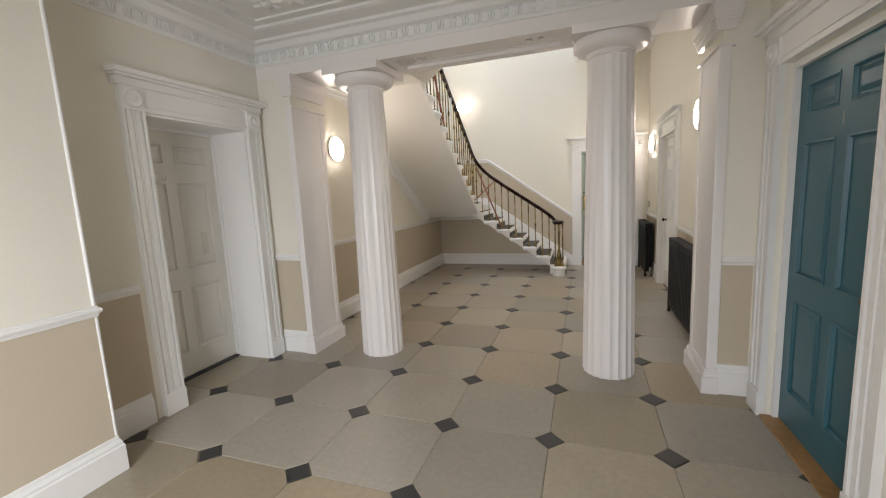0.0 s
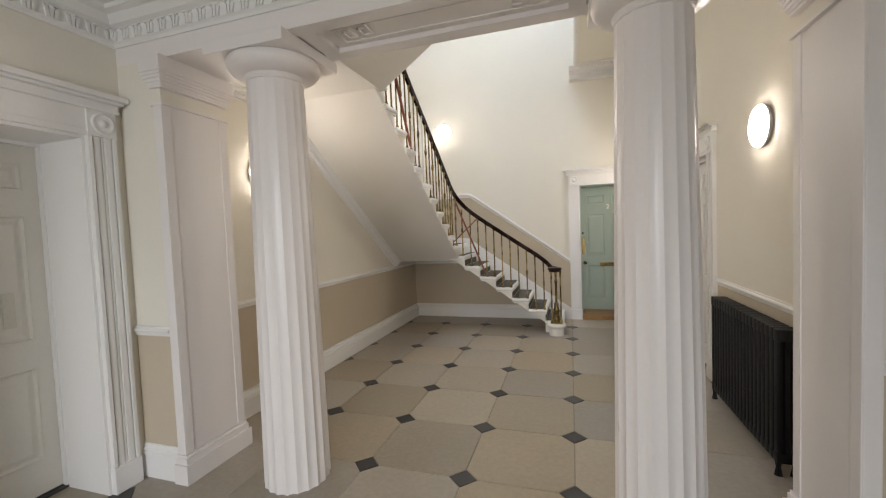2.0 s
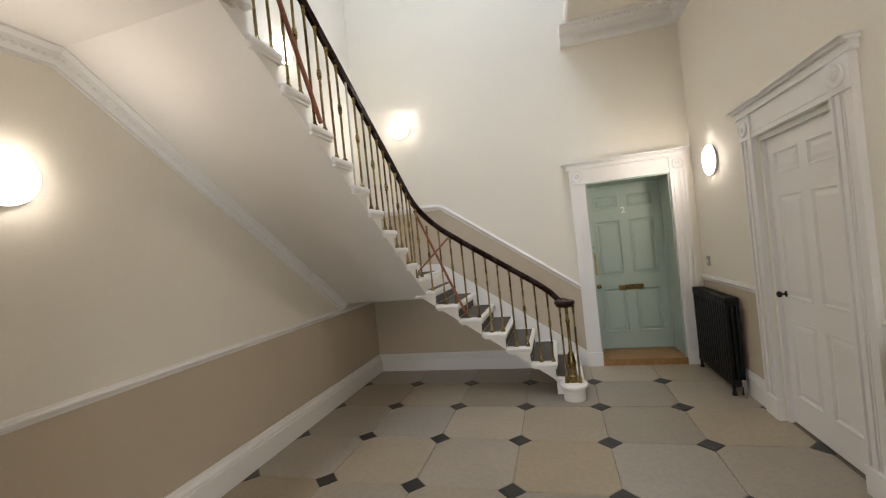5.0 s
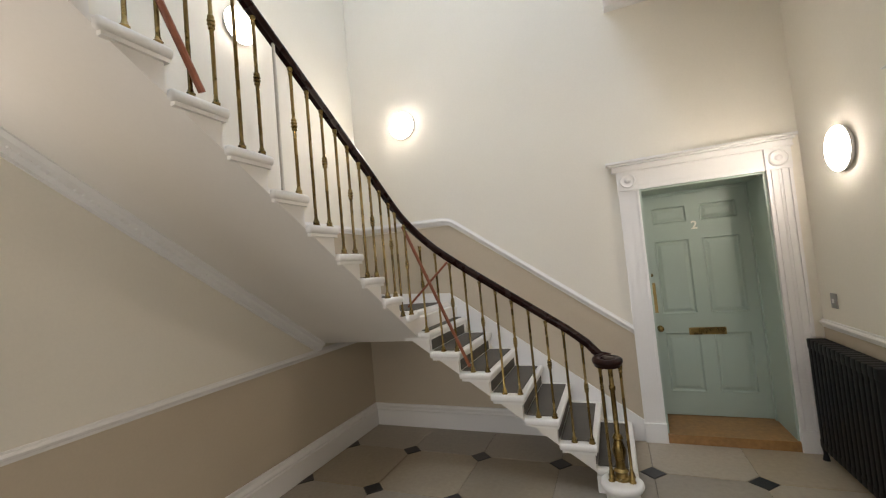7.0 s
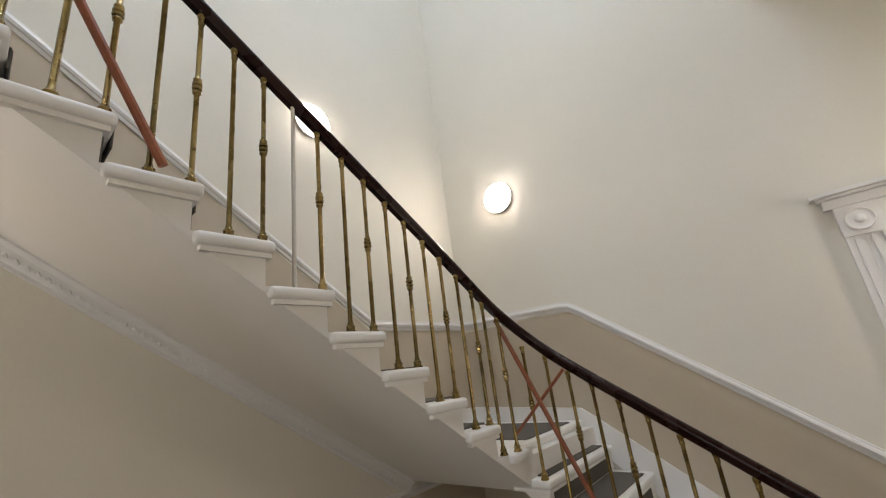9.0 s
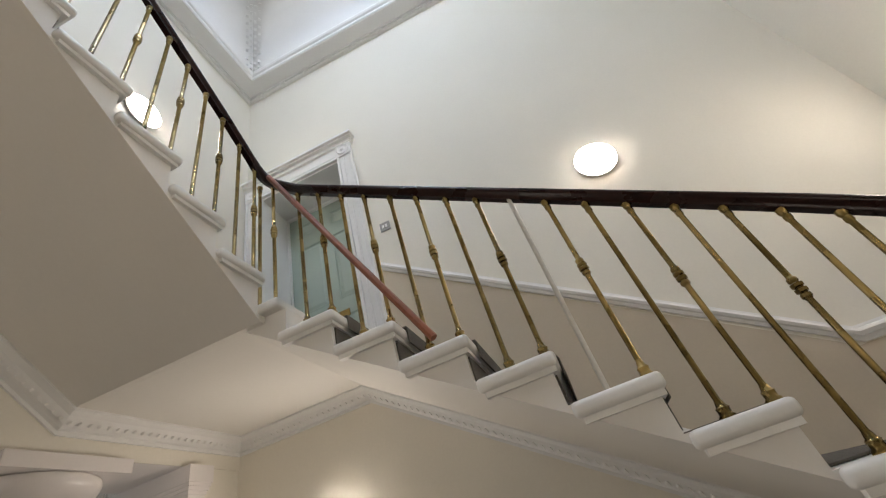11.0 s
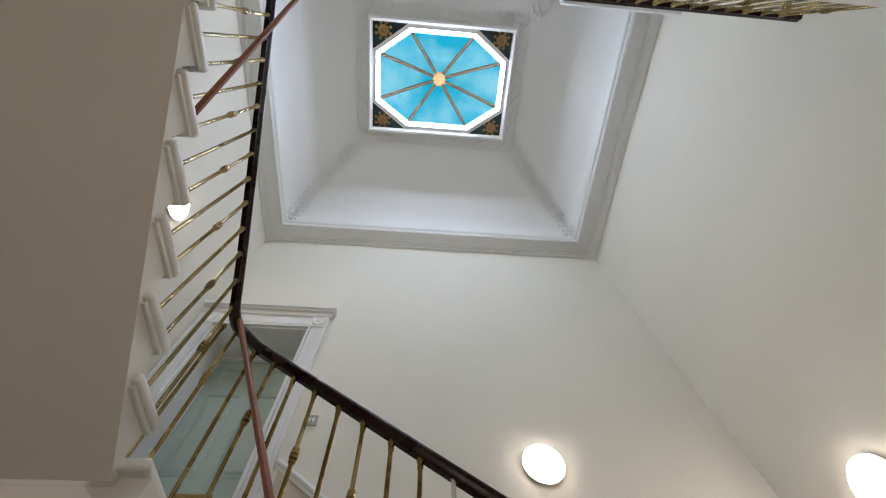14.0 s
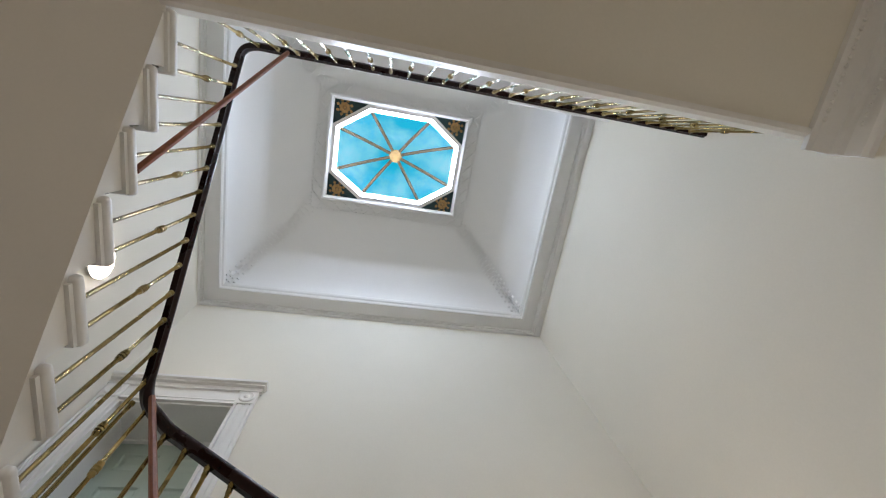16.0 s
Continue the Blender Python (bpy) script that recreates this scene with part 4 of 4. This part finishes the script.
# ornament bands up the four corners and round the frame
for j in range(4):
    bm = bmesh.new()
    for other in ((j + 1) % 4, (j - 1) % 4):
        for off in (0.035, 0.10):
            line = []
            for p, q in zip(corner_lines[j], corner_lines[other]):
                p, q = Vector(p), Vector(q)
                line.append(p + (q - p).normalized() * off)
            for p, q in zip(line, line[1:]):
                m = max(1, int((q - p).length / 0.062))
                rot = (q - p).to_track_quat("X", "Z").to_matrix().to_4x4()
                for k in range(m):
                    box(bm, -0.016, 0.016, -0.016, 0.016, -0.022, 0.022, Matrix.Translation(p + (q - p) * ((k + 0.5) / m)) @ rot)
    structure("cove_rib", bm, PLASTER, "white plaster rib ornament in the cove corner", "trim")
bm = bmesh.new()
e = 0.14
box(bm, CX - SX - e, CX + SX + e, CY - SY - e, CY - SY, ZS - 0.004, ZS + 0.03)
box(bm, CX - SX - e, CX + SX + e, CY + SY, CY + SY + e, ZS - 0.004, ZS + 0.03)
box(bm, CX - SX - e, CX - SX, CY - SY, CY + SY, ZS - 0.004, ZS + 0.03)
box(bm, CX + SX, CX + SX + e, CY - SY, CY + SY, ZS - 0.004, ZS + 0.03)
band = structure("lantern_band", bm, PLASTER, "white plaster band of interlaced ornament round the lantern", "trim")
bm = bmesh.new()
rect = [(CX - SX - e / 2, CY - SY - e / 2), (CX + SX + e / 2, CY - SY - e / 2), (CX + SX + e / 2, CY + SY + e / 2), (CX - SX - e / 2, CY + SY + e / 2)]
for p, q in zip(rect, rect[1:] + rect[:1]):
    p, q = Vector((*p, ZS)), Vector((*q, ZS))
    d = q - p
    m = int(d.length / 0.17)
    for k in range(m):
        c = p + d * ((k + 0.5) / m)
        for ang in (38, -38):
            box(bm, -0.085, 0.085, -0.010, 0.010, -0.032, 0.0, Matrix.Translation(c) @ Matrix.Rotation(math.atan2(d.y, d.x) + radians(ang), 4, "Z"))
        box(bm, -0.022, 0.022, -0.022, 0.022, -0.03, 0.0, Matrix.Translation(c) @ Matrix.Rotation(radians(45), 4, "Z"))
part("interlace", bm, PLASTER, band)
bm = bmesh.new()
for p, q in zip(rect, rect[1:] + rect[:1]):
    p, q = Vector((*p, ZS)), Vector((*q, ZS))
    d = q - p
    m = int((d.length + e) / 0.055)
    out = Vector((d.y, -d.x, 0)).normalized() * (e / 2 + 0.012)
    for k in range(m):
        c = p + out + d.normalized() * ((k + 0.5) / m * (d.length + e) - e / 2)
        box(bm, -0.016, 0.016, -0.016, 0.016, -0.026, 0.01, Matrix.Translation(c) @ Matrix.Rotation(math.atan2(d.y, d.x), 4, "Z"))
part("bead_row", bm, PLASTER, band)
# white rectangular frame, then the octagon
bm = sweep(bmesh.new(), [(CX + SX, CY - SY, ZS), (CX + SX, CY + SY, ZS), (CX - SX, CY + SY, ZS), (CX - SX, CY - SY, ZS)], [(0, -0.03), (0.03, -0.05), (0.06, -0.03), (0.06, 0.05), (0, 0.05)], closed=True)
lantern = thing("roof_lantern", "octagonal roof lantern with blue glass and dull bronze ribs", "skylight", "", "structure")
part("frame", bm, WHITE, lantern)


def octagon(sx, sy, cut):
    return [(CX + sx, CY - sy + cut * sy), (CX + sx, CY + sy - cut * sy), (CX + sx - cut * sx, CY + sy), (CX - sx + cut * sx, CY + sy),
            (CX - sx, CY + sy - cut * sy), (CX - sx, CY - sy + cut * sy), (CX - sx + cut * sx, CY - sy), (CX + sx - cut * sx, CY - sy)]


OX, OY, CUT = SX - 0.06, SY - 0.06, 0.50
oct_out, oct_in, oct_top = octagon(OX, OY, CUT), octagon(OX - 0.05, OY - 0.05, CUT), octagon(OX - 0.09, OY - 0.09, CUT)


def ring_faces(bm, loops):
    vs = [[bm.verts.new(p) for p in lp] for lp in loops]
    n = len(vs[0])
    for a, b in zip(vs, vs[1:]):
        for j in range(n):
            bm.faces.new((a[j], a[(j + 1) % n], b[(j + 1) % n], b[j]))


bm = bmesh.new()
ring_faces(bm, [[(*p, ZS + 0.03) for p in oct_out], [(*p, ZS - 0.01) for p in oct_out], [(*p, ZS - 0.01) for p in oct_in], [(*p, ZS + 0.02) for p in oct_in]])
part("octagon_frame", bm, WHITE, lantern)
# emissive strip added inside the octagon, facing down to brighten cove and walls
bm = bmesh.new()
drum = octagon(OX - 0.09, OY - 0.09, CUT)
ring_faces(bm, [[(*p, ZS + 0.02) for p in oct_in], [(*p, ZS + 0.075) for p in drum]])
part("rim_glow_strip", bm, RIMGLOW, lantern, "added glowing strip inside the lantern rim that lights the well")
bm = bmesh.new()
ring_faces(bm, [[(*p, ZS + 0.076) for p in drum], [(*p, ZS + 0.12) for p in drum], [(p[0] + (p[0] - CX) * 0.02, p[1] + (p[1] - CY) * 0.02, ZS + 0.12) for p in drum], [(p[0] + (p[0] - CX) * 0.02, p[1] + (p[1] - CY) * 0.02, ZS + 0.085) for p in drum]])
part("drum", bm, WHITE, lantern)
for sx in (1, -1):
    for sy in (1, -1):
        bm = bmesh.new()
        tri = [(CX + sx * OX, CY + sy * OY), (CX + sx * OX, CY + sy * (OY - CUT * OY)), (CX + sx * (OX - CUT * OX), CY + sy * OY)]
        prism(bm, tri, "z", ZS + 0.02, ZS + 0.04)
        sp = part("spandrel", bm, SPANDREL, lantern, "dark corner panel with gilded flower")
        cx, cy = CX + sx * (OX - 0.15 * OX), CY + sy * (OY - 0.15 * OY)
        bm = bmesh.new()
        for i in range(8):
            a = math.pi / 4 * i
            for r0, rr in ((0.05, 0.027), (0.098, 0.021)):
                lathe(bm, [(rr * 0.6, -0.012), (rr, -0.004), (rr, 0.0)], 7, Matrix.Translation((cx + r0 * math.cos(a + r0 * 4), cy + r0 * math.sin(a + r0 * 4), ZS + 0.02)))
        lathe(bm, [(0.01, -0.02), (0.022, -0.012), (0.022, 0.0)], 10, Matrix.Translation((cx, cy, ZS + 0.02)))
        part("gilded_flower", bm, GOLD, sp)
ZA = ZS + 0.50
foot = [(*p, ZS + 0.12) for p in drum]
apex = Vector((CX, CY, ZA))
for j in range(8):
    a, b = Vector(foot[j]), Vector(foot[(j + 1) % 8])
    bm = bmesh.new()
    steps = 5
    prev = None
    for k in range(steps + 1):
        f = k / steps
        lift = 0.12 * math.sin(math.pi * f)
        pair = [bm.verts.new(a.lerp(apex, f * 0.97) + Vector((0, 0, lift))), bm.verts.new(b.lerp(apex, f * 0.97) + Vector((0, 0, lift)))]
        if prev:
            bm.faces.new((prev[0], prev[1], pair[1], pair[0]))
        prev = pair
    part("pane", bm, SKYGLASS, lantern, "pale blue lantern glass", 60)
    line = [tuple(a.lerp(apex, k / 5 * 0.97) + Vector((0, 0, 0.12 * math.sin(math.pi * k / 5) - 0.012))) for k in range(6)]
    part("rib", tube(bmesh.new(), line, 0.024, 6), BRONZE, lantern, "dull bronze rib")
bm = lathe(bmesh.new(), [(0.02, -0.06), (0.05, -0.05), (0.055, -0.035), (0.03, -0.03), (0.075, -0.025), (0.09, -0.01), (0.10, 0.0), (0.10, 0.02)], 16, Matrix.Translation((CX, CY, ZA - 0.03)))
part("boss", bm, GOLD, lantern, "gilded round boss", 40)
# an unseen slab added over the lantern's surround keeps daylight to the glass
structure("roof", boxes((XL - 0.5, CX - SX - e, YN - 0.3, YF + 0.5, ZS + 0.05, ZS + 0.15), (CX + SX + e, XR + 0.4, YN - 0.3, YF + 0.5, ZS + 0.05, ZS + 0.15),
                        (CX - SX - e, CX + SX + e, YN - 0.3, CY - SY - e, ZS + 0.05, ZS + 0.15), (CX - SX - e, CX + SX + e, CY + SY + e, YF + 0.5, ZS + 0.05, ZS + 0.15)), PLASTER, "unseen slab added above the cove to block daylight", "roof")
# lowered ceiling over the far end of the gallery
structure("gallery_bulkhead", boxes((1.22, XR, 7.66, YF, 6.92, 7.25)), PLASTER, "white boxed bulkhead above the gallery", "ceiling")
bm = sweep(bmesh.new(), [(1.22, YF, 6.92), (1.22, 7.66, 6.92), (XR, 7.66, 6.92)], [(0, 0.0), (0, -0.02), (-0.05, -0.02), (-0.06, 0.04), (-0.03, 0.06), (0, 0.06)])
structure("bulkhead_moulding", bm, PLASTER, "white moulding round the bulkhead", "trim")


# ---- lamps ----
def wall_lamp():
    root = thing("wall_lamp", "round opal glass wall lamp, lit", "wall lamp", "round wall lamps")
    part("base", lathe(bmesh.new(), [(0.128, 0), (0.132, 0.008), (0.149, 0.014), (0.152, 0.022), (0.1515, 0.033)], 40), WHITE, root, "white round base", 30)
    prof = [(0.147, 0.033), (0.149, 0.035)] + [(0.149 * math.cos(a), 0.041 + 0.030 * math.sin(a)) for a in [radians(10 * i) for i in range(0, 9)]]
    part("shade", lathe(bmesh.new(), prof, 40), LAMPGLASS, root, "glowing opal glass shade", 40)
    return root


lamp = wall_lamp()
lamp.matrix_world = pose(XL, 4.86, 2.235, 0, 90, 0)
copy_thing(lamp, pose(XL, 7.25, 3.935, 0, 90, 0))
copy_thing(lamp, pose(-1.295, YF, 3.398, 90, 0, 0))
copy_thing(lamp, pose(XR, 8.24, 2.275, 0, -90, 0))
copy_thing(lamp, pose(XR, 5.15, 2.285, 0, -90, 0))
copy_thing(lamp, pose(-0.75, YN, 5.49, -90, 0, 0))


# ---- radiators ----
def radiator(sections, pitch, h):
    root = thing("radiator", "black cast iron column radiator standing on feet", "radiator", "radiators")
    def section(k):
        bm = bmesh.new()
        y = (k + 0.5) * pitch
        for dx in (-0.042, 0.0, 0.042):
            box(bm, dx - 0.016, dx + 0.016, y - pitch * 0.36, y + pitch * 0.36, 0.11, h - 0.05)
        box(bm, -0.060, 0.060, y - pitch * 0.47, y + pitch * 0.47, h - 0.075, h)
        box(bm, -0.060, 0.060, y - pitch * 0.47, y + pitch * 0.47, 0.085, 0.15)
        bevel(bm, 0.010, 2)
        return bm
    for k in range(sections):
        part("section", section(k), IRON, root, "", 40)
    for k in (0, sections - 1):
        y = (k + 0.5) * pitch
        for dx in (-0.042, 0.042):
            part("foot", lathe(bmesh.new(), [(0.024, 0), (0.020, 0.02), (0.014, 0.05), (0.020, 0.10)], 8, Matrix.Translation((dx, y, 0))), IRON, root)
    part("valve", lathe(bmesh.new(), [(0.012, 0), (0.012, 0.10), (0.022, 0.11), (0.022, 0.16), (0.015, 0.17)], 10, Matrix.Translation((0.02, -0.045, 0))), CHROME, root, "steel radiator valve")
    part("pipe", tube(bmesh.new(), [(0.02, -0.045, 0.125), (0.02, 0.01, 0.125)], 0.010, 8), CHROME, root)
    return root


r1 = radiator(20, 0.062, 0.93)
r1.matrix_world = pose(2.155, 4.56, 0)
r2 = radiator(15, 0.062, 0.92)
r2.matrix_world = pose(2.155, 7.84, 0)

# switches
o = part("light_switch", boxes((XR - 0.012, XR, 8.61, 8.69, 1.16, 1.27), round_by=0.002), SWITCH)
tagged(o, "small grey metal light switch", "switch")
part("rocker", boxes((XR - 0.016, XR - 0.012, 8.64, 8.66, 1.20, 1.23)), WHITE, o)
o = part("entry_switch", boxes((XL, XL + 0.012, 5.49, 5.58, 4.215, 4.305), round_by=0.002), SWITCH)
tagged(o, "small grey metal double switch plate", "switch")
for y in (5.51, 5.54):
    part("rocker", boxes((XL + 0.012, XL + 0.017, y, y + 0.018, 4.245, 4.275)), WHITE, o)

# ---- floor ----
floor = structure("floor", boxes((XL - 0.5, XR + 0.4, YB - 0.3, YF + 0.5, -0.12, -0.006)), MORTAR, "stone slab floor with black slate diamonds at the corners", "floor")
GX, GY, PX, PY = 0.192, 6.190, 0.700, 0.701
HALF = 0.094


def slab_mesh(name, pts, mat, top=0.0):
    bm = bmesh.new()
    prism(bm, pts, "z", -0.05, top)
    bmesh.ops.recalc_face_normals(bm, faces=bm.faces)
    ups = [e for e in bm.edges if all(abs(v.co.z - top) < 1e-5 for v in e.verts)]
    bmesh.ops.bevel(bm, geom=ups, offset=0.004, segments=1, affect="EDGES")
    me = bpy.data.meshes.new(name)
    bm.to_mesh(me)
    bm.free()
    me.materials.append(mat)
    return me


g = 0.0015
hx, hy, q = PX / 2 - g, PY / 2 - g, HALF + g
SLAB = slab_mesh("slab", [(hx - q, -hy), (hx, -hy + q), (hx, hy - q), (hx - q, hy), (-hx + q, hy), (-hx, hy - q), (-hx, -hy + q), (-hx + q, -hy)], STONE)
DOT = slab_mesh("diamond", [(HALF - g, 0), (0, HALF - g), (-HALF + g, 0), (0, -HALF + g)], SLATE, 0.0005)
rnd = random.Random(5)
for i in range(-4, 5):
    for j in range(-12, 5):
        x, y = GX + i * PX, GY + j * PY
        if XL - 0.3 < x < XR + 0.3 and YB < y < YF + 0.3:
            o = new("diamond", DOT)
            o.parent = floor
            o.matrix_local = pose(x + rnd.uniform(-0.004, 0.004), y + rnd.uniform(-0.004, 0.004), rnd.uniform(-0.001, 0.0005), 0, 0, rnd.uniform(-2, 2))
        x, y = x + PX / 2, y + PY / 2
        if XL - 0.3 < x < XR + 0.35 and YB - 0.3 < y < YF + 0.35:
            o = new("slab", SLAB)
            o.parent = floor
            o.matrix_local = pose(x, y, rnd.uniform(-0.0015, 0.0), rnd.uniform(-0.08, 0.08), rnd.uniform(-0.08, 0.08), rnd.choice((0, 180)))
# window behind: frame and bright panes are daylight from outside
win = thing("window_1", "tall front window letting in daylight", "window", "", "structure")
part("window_frame", boxes((-0.45, -0.39, YB - 0.12, YB - 0.06, 0.65, 2.55), (0.99, 1.05, YB - 0.12, YB - 0.06, 0.65, 2.55), (-0.39, 0.99, YB - 0.12, YB - 0.06, 2.49, 2.55),
                            (-0.39, 0.99, YB - 0.12, YB - 0.06, 0.65, 0.71), (-0.39, 0.99, YB - 0.12, YB - 0.06, 1.57, 1.62), (0.275, 0.325, YB - 0.12, YB - 0.06, 0.71, 2.49)), WHITE, win)
structure("ground", boxes((-60, 60, -90, YB - 0.31, -0.15, -0.05)), MORTAR, "plain grey paving outside", "ground")
